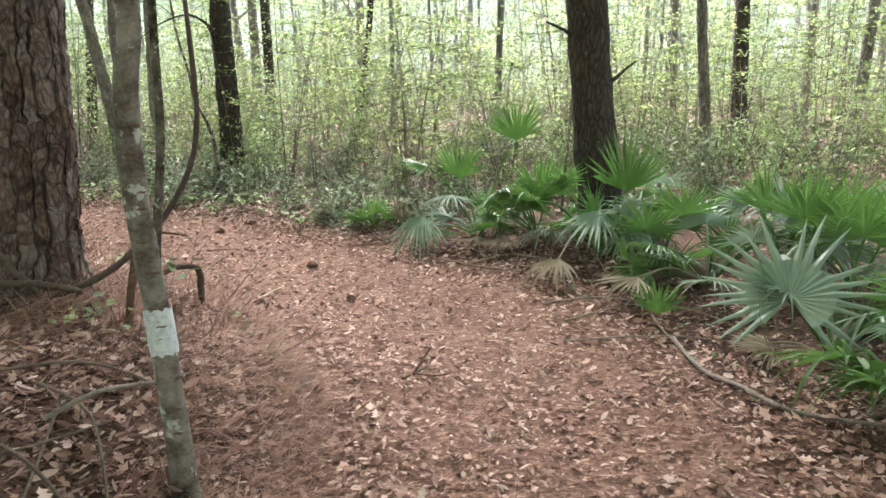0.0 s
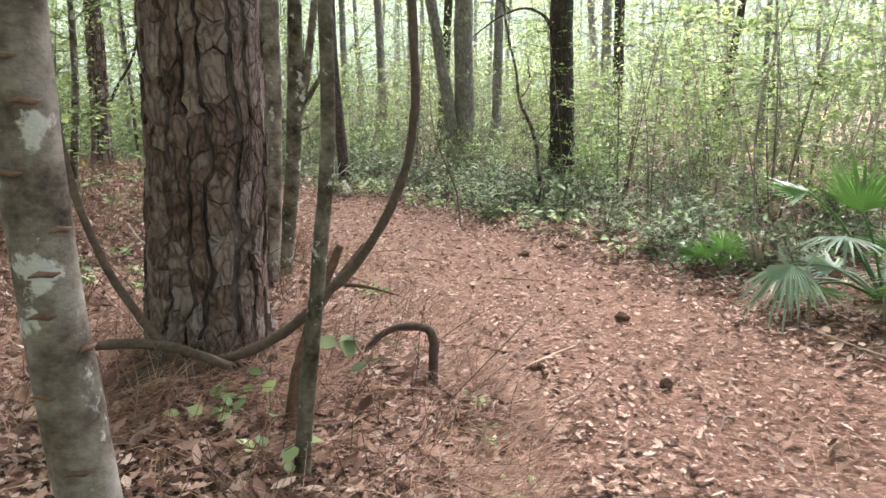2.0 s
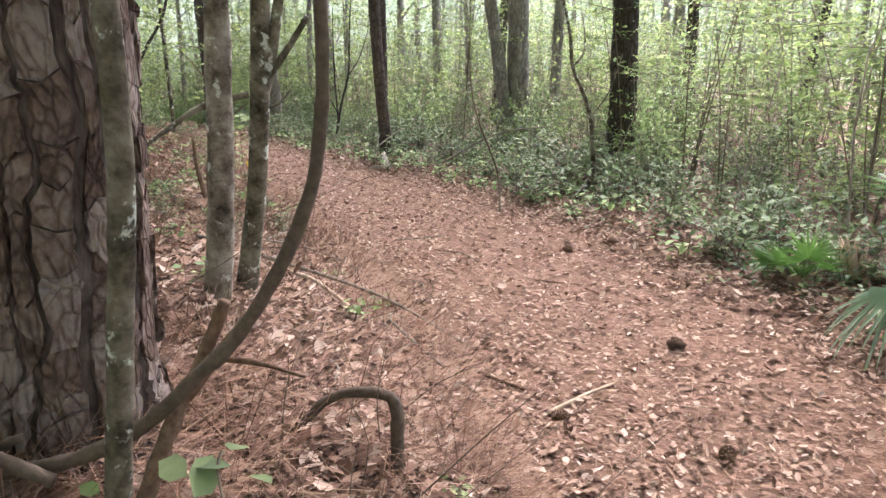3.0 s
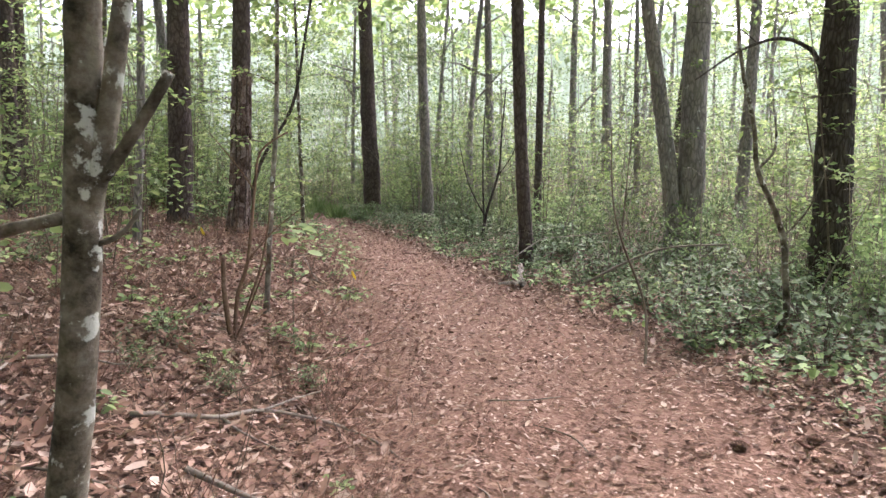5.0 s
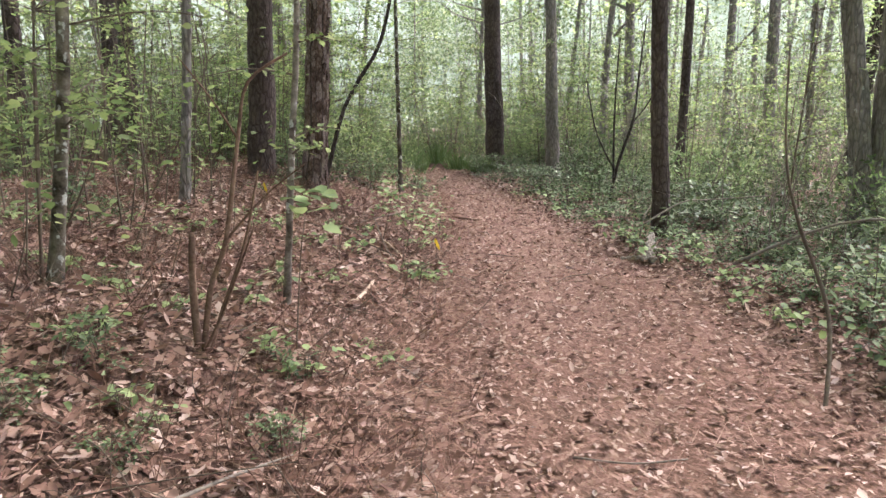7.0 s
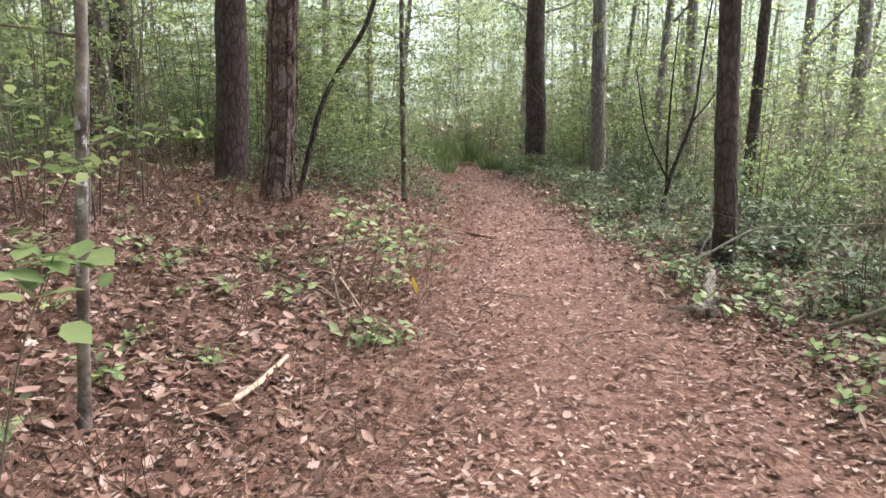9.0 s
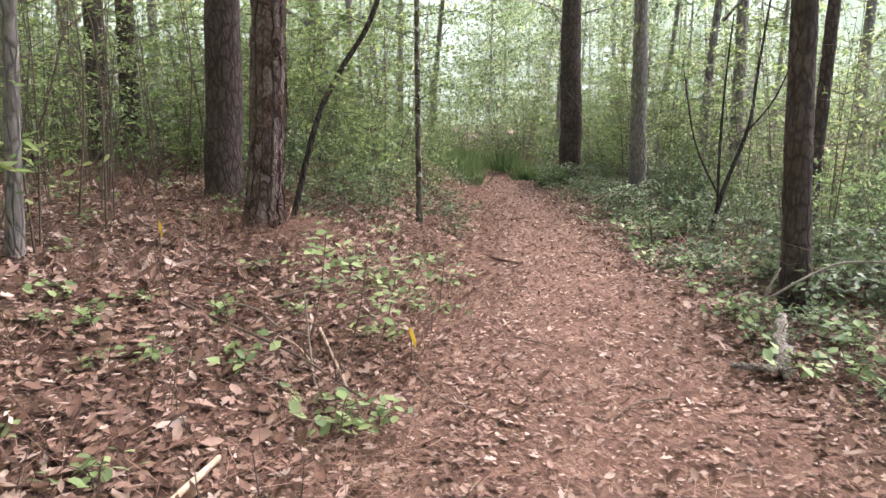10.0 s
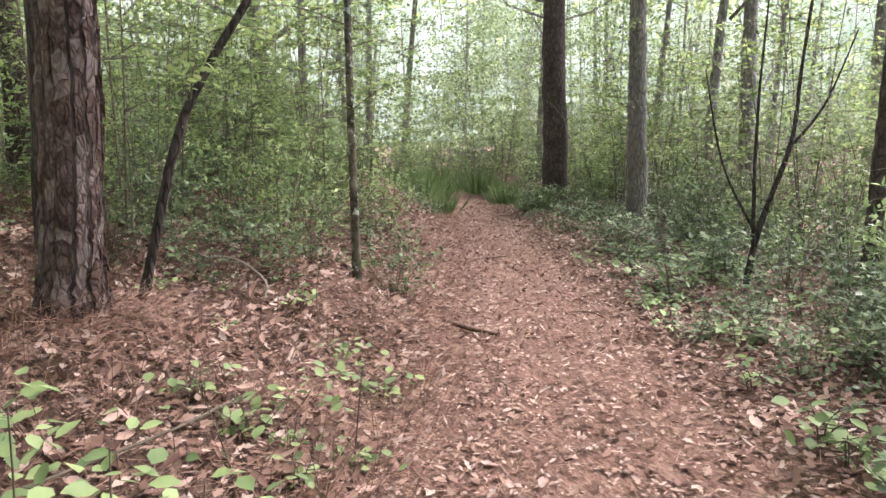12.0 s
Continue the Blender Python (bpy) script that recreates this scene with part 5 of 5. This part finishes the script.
for k, (x, y, z, leaves) in enumerate(((-6.93, 8.05, 0.87, 60), (-6.95, 8.4, 0.64, 34), (-6.84, 8.22, 0.81, 36), (-7.95, 8.9, 0.42, 16))):
    foot = on_land(x - 0.1, y - 0.08)
    leafy_stem("thin seedling with broad light-green leaves on the bank", [foot, (x - 0.06, y - 0.02, (foot.z + z) / 2), (x, y, z)], leaves, 0.052, M_SEED, 1 + k, bare=0.5, spread=0.09)
leafy_stem("slim evergreen seedling with long glossy leaves", [on_land(-4.7, 6.4), (-4.85, 6.5, 0.8), (-4.95, 6.6, 1.05)], 26, 0.085, M_SEED, 4, bare=0.7, spread=0.06)
leafy_stem("slim seedling with fresh green leaves at the trail's edge", [on_land(-7.9, 9.05), (-7.9, 9.08, 0.4), (-7.92, 9.1, 0.5)], 26, 0.05, M_SEED, 5, spread=0.1)
leafy_stem("green sprig hanging by the vine", [(-1.3, 3.28, 0.72), (-1.28, 3.25, 0.7), (-1.2, 3.2, 0.66)], 7, 0.075, M_SHRUB, 6, spread=0.04)
leafy_stem("low green sprig on the bank", [on_land(-1.4, 3.0), (-1.38, 3.0, 0.4), (-1.35, 3.02, 0.55)], 10, 0.06, M_SEED, 7, spread=0.06)
leafy_stem("fresh green sapling at the undergrowth's edge", [on_land(-4.0, 9.75), (-4.0, 9.75, 0.4), (-4.05, 9.8, 0.75)], 46, 0.06, M_LIGHT, 8, bare=0.2, spread=0.12)
leafy_stem("fern-like green plant in the undergrowth", [on_land(-9.9, 13.0), (-9.9, 13.0, 0.35), (-9.9, 13.05, 0.6)], 60, 0.07, M_GRASS, 9, bare=0.1, spread=0.16)
for k, (x, y, z) in enumerate(((-5.3, 5.45, 1.35), (-6.3, 6.1, 1.3), (-5.0, 4.9, 1.45), (-6.6, 5.2, 1.5), (-7.6, 6.4, 1.4), (-4.3, 4.5, 1.35))):
    leafy_stem("thin sapling with layered light-green leaves on the bank", [on_land(x - 0.15, y - 0.1), (x - 0.05, y, z * 0.7), (x, y, z + 0.15)], 120, 0.055, M_LIGHT, 30 + k, bare=0.62, spread=0.36)
for i, (x, y, z) in enumerate(((-7.08, 8.52, 0.27), (-8.22, 7.38, 0.74))):
    ob = thing("yellow_seedling", "thin seedling with hanging bright yellow leaves", "seedling", on_land(x + 0.02, y), "leafy seedlings")
    g = Geo()
    top = Vector((-0.02, 0, z - ob.location.z + 0.05))
    g.tube([(0, 0, -0.02), (0.01, 0, top.z * 0.5), top], [0.004, 0.003, 0.002], 5)
    part("stem", g, M_TWIG, ob)
    for k in range(2):
        ax = np.array([[[0.02 + 0.03 * k, 0.012, -0.085], [0.055, 0.035, 0.012], [0.0, 0.04, 0.0]]])
        part("yellow_leaf", scatter("yellow_leaf", LEAF_V, LEAF_F, np.array([[top.x + 0.012 * k, top.y, top.z - 0.02 * k]]), ax, M_YELLOW), None, ob)


# ---- far woods ----
def sector(n, r0, r1, seed):
    """Places round the walk, thick in the ways the trail looks."""
    gen = np.random.default_rng(seed)
    a = np.where(gen.random(n) < 0.75, gen.uniform(radians(40), radians(215), n), gen.uniform(0, 2 * np.pi, n))
    rad = np.sqrt(gen.uniform(r0 * r0, r1 * r1, n))
    return -4 + rad * np.cos(a), 7 + rad * np.sin(a), gen


x, y, gen = sector(330, 13, 48, 41)
g = Geo()
for i in range(len(x)):
    left, right = trail_side(x[i], y[i])
    if max(left, right) < 1.5:
        continue
    z = float(land(x[i], y[i]))
    h, r0 = gen.uniform(6, 14), gen.choice([0.03, 0.04, 0.06, 0.1, 0.16])
    dx, dy = gen.normal(0, 0.05, 2) * h
    pl = [(x[i], y[i], z - 0.1), (x[i] + dx * 0.3 + gen.normal(0, 0.08), y[i] + dy * 0.3, z + h * 0.35), (x[i] + dx, y[i] + dy, z + h)]
    line = spline(pl, 3)
    g.tube(line, taper(7, r0, r0 * 0.4), 7, 0.1, cap=False)
    for k in range(5):
        q = line[1].lerp(line[5], gen.uniform(0, 1))
        b, ln = gen.uniform(0, 6.28), gen.uniform(0.8, 2.4)
        e = q + Vector((math.cos(b) * ln, math.sin(b) * ln, ln * gen.uniform(0.1, 0.9)))
        g.tube([q, q.lerp(e, 0.5) + Vector((0, 0, gen.normal(0, 0.15))), e], [0.25 * r0 + 0.01, 0.15 * r0 + 0.007, 0.004], 4, cap=False)
far_stems = tagged(new("far_trunks", g.mesh("far_trunks", M_GRAY)), "many thin gray trunks of the far woods", "woods", kind="stuff")

cx, cy, gen = sector(340, 11, 42, 43)
left, right = trail_side(cx, cy)
ok = np.where(left > 0, left > 5.0, right > 3.8)
cx, cy = np.append(cx[ok], gen.uniform(-36, -15, 120)), np.append(cy[ok], gen.uniform(-2, 26, 120))
ok = np.maximum(*trail_side(cx, cy)) > 3.0
cx, cy = cx[ok], cy[ok]
own = np.repeat(np.arange(len(cx)), 19)
ball = gen.normal(0, 1, (len(own), 3))
ball *= (gen.uniform(0.2, 1, len(own)) ** 0.5 / np.linalg.norm(ball, axis=1))[:, None]
wide, tall, lift = gen.uniform(0.9, 2.4, len(cx)), gen.uniform(0.8, 2.6, len(cx)), gen.uniform(0, 1, len(cx)) ** 1.3 * np.clip(np.hypot(cx + 4, cy - 7) * 0.25, 3.0, 7.0)
x, y = cx[own] + ball[:, 0] * wide[own], cy[own] + ball[:, 1] * wide[own]
z = np.maximum(land(x, y) + 0.3, land(x, y) + 0.9 + lift[own] + ball[:, 2] * tall[own])
per = 30
p = (np.stack([x, y, z], 1)[:, None, :] + gen.normal(0, 1, (len(x), per, 3)) * np.array([0.5, 0.5, 0.11])).reshape(-1, 3)
p[:, 2] = np.maximum(p[:, 2], land(p[:, 0], p[:, 1]) + 0.05)
dist = np.hypot(p[:, 0] + 4, p[:, 1] - 7)
far_leaves = scatter("far_foliage", LEAF2_V, LEAF2_F, p, random_axes(len(p), gen.uniform(0.07, 0.13, len(p)) * (0.65 + dist / 35), 0.6), M_FAR)
tagged(new("far_foliage", far_leaves), "airy yellow-green spring foliage of the far woods", "foliage", kind="stuff")

# crowns of the woods closing overhead, out of view, added to shade the ground
gen = np.random.default_rng(45)
n = 3300
ca, cr = gen.uniform(0, 6.28, n), 42 * np.sqrt(gen.uniform(0, 1, n))
x, y = -5 + cr * np.cos(ca), 5 + cr * np.sin(ca)
# thinned to the north and over the later trail, to let light in
ok = ~((y > 10.5) & (x > -10) & (gen.random(n) < 0.95)) & ~((np.abs(x + 8) < 4) & (np.abs(y - 9) < 4) & (gen.random(n) < 0.5))
x, y = np.concatenate([x[ok], gen.uniform(-6, 9, 560)]), np.concatenate([y[ok], gen.uniform(-12, 4.5, 560)])
# more clumps where the start, the bank and the western woods need shade
for count, x0, x1, y0, y1 in ((95, -2, 7, 5.5, 12.5), (110, -15, -3.5, -4, 5.5), (150, -32, -14, 12, 28)):
    x, y = np.append(x, gen.uniform(x0, x1, count)), np.append(y, gen.uniform(y0, y1, count))
n = len(x)
z = gen.uniform(7, 13, n)
p = (np.stack([x, y, z], 1)[:, None, :] + gen.normal(0, 1, (n, 22, 3)) * np.array([1.0, 1.0, 0.5])).reshape(-1, 3)
tagged(new("canopy_foliage", scatter("canopy_foliage", LEAF2_V, LEAF2_F, p, random_axes(len(p), gen.uniform(0.4, 0.68, len(p)), 0.5), M_LIGHT)), "light-green leafy crowns added out of view overhead to shade the ground", "foliage", kind="stuff")

x, y, gen = sector(62000, 8, 52, 44)
left, right = trail_side(x, y)
ok = (right > 2.0) | (left > 4.2)
x, y, left = x[ok], y[ok], left[ok]
p = np.stack([x, y, land(x, y) + gen.uniform(0, 1, len(x)) ** 1.6 * (np.where(left > 0, 0.7, 0.9) + np.hypot(x + 4, y - 7) * 0.02)], 1)
dist = np.hypot(x + 4, y - 7)
under = scatter("undergrowth", LEAF2_V, LEAF2_F, p, random_axes(len(p), gen.uniform(0.06, 0.11, len(p)) * (0.6 + dist / 20), 0.8), M_SHRUB)
tagged(new("undergrowth", under), "dense low green undergrowth of the woods", "undergrowth", kind="stuff")


def twig_tangle(name, label, count, box, rule, height, radius, lean, material, seed, forks=3):
    """Thin bare stems with a few side twigs, too many to count."""
    gen = np.random.default_rng(seed)
    x, y = gen.uniform(box[0], box[1], count), gen.uniform(box[2], box[3], count)
    left, right = trail_side(x, y)
    g = Geo()
    for i in np.nonzero(rule(left, right, x, y))[0]:
        h, r0, a = gen.uniform(*height), gen.uniform(*radius), gen.uniform(0, 6.28)
        out = abs(gen.normal(0, lean)) * h
        foot = Vector((x[i], y[i], float(land(x[i], y[i])) - 0.03))
        d = Vector((math.cos(a) * out, math.sin(a) * out, h * gen.uniform(0.75, 1.0)))
        line = spline([foot, foot + d * 0.5 + Vector((gen.normal(0, 0.06 * h), gen.normal(0, 0.06 * h), 0.05 * h)), foot + d], 3)
        g.tube(line, taper(7, r0, r0 * 0.3), 4, cap=False)
        for k in range(forks):
            q = line[gen.integers(2, 6)]
            b, ln = gen.uniform(0, 6.28), h * gen.uniform(0.15, 0.4)
            e = q + Vector((math.cos(b) * ln * 0.8, math.sin(b) * ln * 0.8, ln * gen.uniform(0.0, 0.9)))
            g.tube([q, q.lerp(e, 0.5) + Vector((0, 0, 0.1 * ln)), e], [r0 * 0.5, r0 * 0.35, r0 * 0.15], 3, cap=False)
    return tagged(new(name, g.mesh(name, material)), label, "twigs", kind="stuff")


twig_tangle("twig_thicket", "tangle of thin gray bare stems in the undergrowth", 1500, (-22, 10, 6, 24), lambda l, r, x, y: (r > 1.0) & (r < 10) & ~((x > -0.9) & (y < 7.4)), (0.7, 3.4), (0.004, 0.011), 0.22, M_STICK, 71)
twig_tangle("twig_thicket", "tangle of thin brown bare stems on the wooded bank", 900, (-24, -4, -1, 13), lambda l, r, x, y: (l > 2.2) & (l < 11), (0.6, 3.0), (0.004, 0.010), 0.18, M_TWIG, 72)
twig_tangle("dead_stalks", "thin dead brown stalks and twigs on the bank", 1500, (-13, -0.8, 1.2, 11.5), lambda l, r, x, y: (l > 0.05) & (l < 4.5), (0.12, 0.5), (0.0012, 0.0032), 0.9, M_TWIG, 73, 2)
twig_tangle("dead_stalks", "thin gray dead sticks along the undergrowth's edge", 1300, (-15, 3, 3, 16), lambda l, r, x, y: (r > 0.0) & (r < 2.6) & ~((x > -0.9) & (r > 0.9)), (0.15, 0.8), (0.0015, 0.004), 1.1, M_STICK, 74, 2)

# creeping leaves along the trail's outer edge
gen = np.random.default_rng(46)
n = 150000
x, y = gen.uniform(-17, 3.5, n), gen.uniform(3, 18, n)
left, right = trail_side(x, y)
ok = (right > -0.05) & (right < 4.5) & (gen.random(n) < 0.85 * np.exp(-np.maximum(right - 0.6, 0) / 3) * np.clip(0.1 + right / 0.9, 0, 1) * np.clip(0.55 + 0.7 * np.sin(x * 3.1 + 2 * np.sin(y * 2.3)) * np.sin(y * 2.7), 0.08, 1)) & ((x < -1.2) | (y > 7.0) | (gen.random(n) < 0.2))
x, y, right = x[ok], y[ok], right[ok]
p = np.stack([x, y, land(x, y) + 0.015 + gen.uniform(0, 1, len(x)) ** 1.5 * (0.08 + 0.12 * np.clip(right, 0, 1))], 1)
tagged(new("ground_cover", scatter("ground_cover", LEAF2_V, LEAF2_F, p, random_axes(len(p), gen.uniform(0.03, 0.065, len(p)), 0.35, 1.2), M_SHRUB)), "creeping green leaves along the trail's outer edge", "ground cover", kind="stuff")

# a pale ring of distant woods, with an uneven top; haze is put in as colour and glow
m = bpy.data.materials.new("hazy_woods_glow")
m.use_nodes = True
nt = m.node_tree
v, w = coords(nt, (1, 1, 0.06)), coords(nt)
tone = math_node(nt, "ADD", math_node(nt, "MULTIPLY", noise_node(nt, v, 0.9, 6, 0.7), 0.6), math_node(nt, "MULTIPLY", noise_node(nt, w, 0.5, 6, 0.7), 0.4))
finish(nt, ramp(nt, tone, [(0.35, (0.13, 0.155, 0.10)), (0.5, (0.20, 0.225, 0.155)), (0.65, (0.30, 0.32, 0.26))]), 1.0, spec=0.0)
# the ring glows with its own colour, in place of light-filled haze
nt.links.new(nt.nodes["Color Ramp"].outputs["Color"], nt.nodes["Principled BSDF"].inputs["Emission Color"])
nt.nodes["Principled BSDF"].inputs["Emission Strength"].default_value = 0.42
g = Geo()
N = 360
for k in range(N):
    a = 2 * math.pi * k / N
    for h in (-1.0, 6.0, 14.0 + 6.0 * noise.noise((math.cos(a) * 9, math.sin(a) * 9, 0)) + 1.6 * noise.noise((math.cos(a) * 40, math.sin(a) * 40, 3))):
        rad = 66 + 3 * noise.noise((a * 8, h, 1))
        g.v.append(Vector((-4 + rad * math.cos(a), 7 + rad * math.sin(a), h)))
for k in range(N):
    a, b = 3 * k, 3 * ((k + 1) % N)
    g.f += [(a, a + 1, b + 1, b), (a + 1, a + 2, b + 2, b + 1)]
tagged(new("backdrop", g.mesh("backdrop", m)), "pale self-lit backdrop of distant woods, haze put in as glow", "woods", kind="structure")


# ---- leaf litter and pine straw ----
def litter_places(n, seed, needles=False):
    gen = np.random.default_rng(seed)
    rows = TRAIL[2:14]
    seg = np.linalg.norm(np.diff(rows[:, :2], axis=0), axis=1)
    along = np.concatenate([[0], np.cumsum(seg)])
    s = along[-1] * gen.uniform(0, 1, n) ** 1.15
    i = np.clip(np.searchsorted(along, s) - 1, 0, len(seg) - 1)
    f = (s - along[i]) / seg[i]
    c = rows[i, :2] * (1 - f)[:, None] + rows[i + 1, :2] * f[:, None]
    d = (rows[i + 1, :2] - rows[i, :2]) / seg[i][:, None]
    off = gen.normal(0.7, 2.3, n)
    x, y = c[:, 0] - d[:, 1] * off + gen.normal(0, 0.5, n), c[:, 1] + d[:, 0] * off + gen.normal(0, 0.5, n)
    left, right = trail_side(x, y)
    inside = np.clip(-np.maximum(left, right), 0, 1)
    keep = (gen.random(n) < np.where(right > 1.5, 0.5, 1.0)) & (right < 7) & (gen.random(n) > (0.1 if needles else 0.2) * np.clip(inside * 1.8, 0, 1)) & (y > -1.0)
    return x[keep], y[keep], gen


x, y, gen = litter_places(330000, 61)
for lo, hi, tv, tf, s0, s1, tilt in ((0, 0.18, LEAF_V, LEAF_F, 0.03, 0.065, 0.25), (0.18, 0.34, CURL_V, CURL_F, 0.028, 0.062, 0.3), (0.34, 0.5, LOBED_V, LOBED_F, 0.035, 0.075, 0.25), (0.5, 1.0, FLAKE_V, FLAKE_F, 0.012, 0.04, 0.25)):
    a, b = int(len(x) * lo), int(len(x) * hi)
    px, py = x[a:b], y[a:b]
    if s1 > 0.05:
        left, right = trail_side(px, py)
        ok = gen.random(b - a) > 0.55 * np.clip(-2.2 * np.maximum(left, right), 0, 1)
        px, py = px[ok], py[ok]
    n = len(px)
    p = np.stack([px, py, land(px, py) + gen.uniform(0.003, 0.018, n)], 1)
    ax = random_axes(n, gen.uniform(s0, s1, n), tilt, gen.uniform(0.6, 1.25, n))
    tagged(new("leaf_litter", scatter("leaf_litter", tv, tf, p, ax, M_LITTER)), "dry brown and tan fallen leaves covering the ground", "leaf litter", kind="stuff")

# broad curled leaves lying loose over the straw of the bank and in the undergrowth's edge
gen = np.random.default_rng(65)
x, y = gen.uniform(-15, 2.5, 60000), gen.uniform(0.5, 15, 60000)
left, right = trail_side(x, y)
ok = ((left > 0.0) & (left < 5.0)) | ((right > -0.2) & (right < 1.2) & (gen.random(60000) < 0.5))
x, y = x[ok], y[ok]
half = len(x) // 2
for tv, tf, a, b in ((CURL_V, CURL_F, 0, half), (LOBED_V, LOBED_F, half, len(x))):
    n = b - a
    p = np.stack([x[a:b], y[a:b], land(x[a:b], y[a:b]) + gen.uniform(0.012, 0.045, n)], 1)
    tagged(new("leaf_litter", scatter("leaf_litter", tv, tf, p, random_axes(n, gen.uniform(0.045, 0.09, n), 0.35, gen.uniform(0.7, 1.3, n)), M_LITTER)), "broad curled tan leaves lying loose on the bank", "leaf litter", kind="stuff")

x, y, gen = litter_places(46000, 62, True)
n = len(x)
p = np.stack([x, y, land(x, y) + gen.uniform(0.003, 0.03, n)], 1)
NEEDLE_V, NEEDLE_F = [(0, -0.5, 0), (1, -0.3, 0.03), (1, 0.3, 0.03), (0, 0.5, 0)], [(0, 1, 2, 3)]
ln = gen.uniform(0.08, 0.2, n)
ax = random_axes(n, ln, 0.16, 0.0028 / ln)
tagged(new("pine_straw", scatter("pine_straw", NEEDLE_V, NEEDLE_F, p, ax, M_NEEDLE)), "reddish-brown pine straw over the forest floor", "pine straw", kind="stuff")

# straw heaped along the bank's edge and round the pines' feet
gen = np.random.default_rng(63)
n = 26000
t = gen.uniform(0, 1, n)
rows = TRAIL[3:13]
s = t * (len(rows) - 1)
i = np.minimum(s.astype(int), len(rows) - 2)
c = rows[i] * (1 - (s - i))[:, None] + rows[i + 1] * (s - i)[:, None]
d = rows[i + 1, :2] - rows[i, :2]
d /= np.linalg.norm(d, axis=1)[:, None]
off = c[:, 2] + np.abs(gen.normal(0.05, 0.32, n))
x, y = c[:, 0] - d[:, 1] * off, c[:, 1] + d[:, 0] * off
pick = gen.random(n)
a = gen.uniform(0, 6.28, n)
rad = np.abs(gen.normal(0.24, 0.16, n)) + 0.05
x = np.where(pick < 0.22, -2.0 + rad * 1.25 * np.cos(a), np.where(pick < 0.32, -8.8 + rad * np.cos(a), x))
y = np.where(pick < 0.22, 3.3 + rad * 1.25 * np.sin(a), np.where(pick < 0.32, 8.08 + rad * np.sin(a), y))
clump = 0.06 + 0.08 * np.sin(x * 9 + 2 * np.sin(y * 7)) * np.sin(y * 8)
p = np.stack([x, y, land(x, y) + gen.uniform(0.0, 1.0, n) * np.maximum(clump, 0.02)], 1)
ln = gen.uniform(0.1, 0.2, n)
down = np.arctan2(-d[:, 0], d[:, 1]) + gen.normal(0, 0.9, n)
ax = random_axes(n, ln, 0.42, 0.003 / ln, down)
tagged(new("pine_straw_heap", scatter("pine_straw_heap", NEEDLE_V, NEEDLE_F, p, ax, M_NEEDLE)), "heaped reddish pine straw along the bank's edge", "pine straw", kind="stuff")

# dry straw and stalks standing in tufts on the bank
gen = np.random.default_rng(64)
nt_, per = 1700, 26
tx, ty = gen.uniform(-13, -1.0, nt_), gen.uniform(2.4, 11.5, nt_)
left, right = trail_side(tx, ty)
ok = (left > 0.02) & (left < 4.5) & (gen.random(nt_) < 0.25 + 0.75 * np.clip(0.5 + np.sin(tx * 2.9 + 1.7 * np.sin(ty * 2.1)) * np.sin(ty * 3.3), 0, 1))
tx, ty = tx[ok], ty[ok]
x = (tx[:, None] + gen.normal(0, 0.07, (len(tx), per))).ravel()
y = (ty[:, None] + gen.normal(0, 0.07, (len(tx), per))).ravel()
n = len(x)
up = np.stack([gen.normal(0, 0.75, n), gen.normal(0, 0.75, n), np.ones(n)], 1)
up /= np.linalg.norm(up, axis=1)[:, None]
wd = np.cross(up, gen.normal(0, 1, (n, 3)))
wd /= np.linalg.norm(wd, axis=1)[:, None]
ax = np.stack([up * gen.uniform(0.07, 0.27, n)[:, None], wd * 0.003, np.cross(up, wd) * 0.05], 1)
tagged(new("dry_straw_tufts", scatter("dry_straw_tufts", NEEDLE_V, NEEDLE_F, np.stack([x, y, land(x, y) - 0.005], 1), ax, M_STRAW)), "reddish-brown dry straw tufts standing on the bank", "dry straw", kind="stuff")

# single large leaves that lie nearest the walk
shapes = []
for i in range(10):
    gen = np.random.default_rng(200 + i)
    shapes.append(scatter("fallen_leaf", CURL_V, CURL_F, np.zeros((1, 3)), random_axes(1, np.array([1.0]), 0.15, gen.uniform(0.8, 1.4), np.array([0.0])), M_LITTER_ONE))
r = random.Random(77)
made = 0
while made < 300:
    x, y = r.uniform(-9.5, 1.6), r.uniform(1.6, 11.5)
    left, right = (float(v) for v in trail_side(x, y))
    if left > 1.4 or right > 0.4:
        continue
    ob = new("fallen_leaf", shapes[made % 10])
    ob.parent = ground
    ob.matrix_basis = Matrix.Translation((x, y, float(land(x, y)) + r.uniform(0.012, 0.03))) @ Euler((r.gauss(0, 0.25), r.gauss(0, 0.25), r.uniform(0, 6.28))).to_matrix().to_4x4() @ Matrix.Scale(r.uniform(0.045, 0.08), 4)
    made += 1
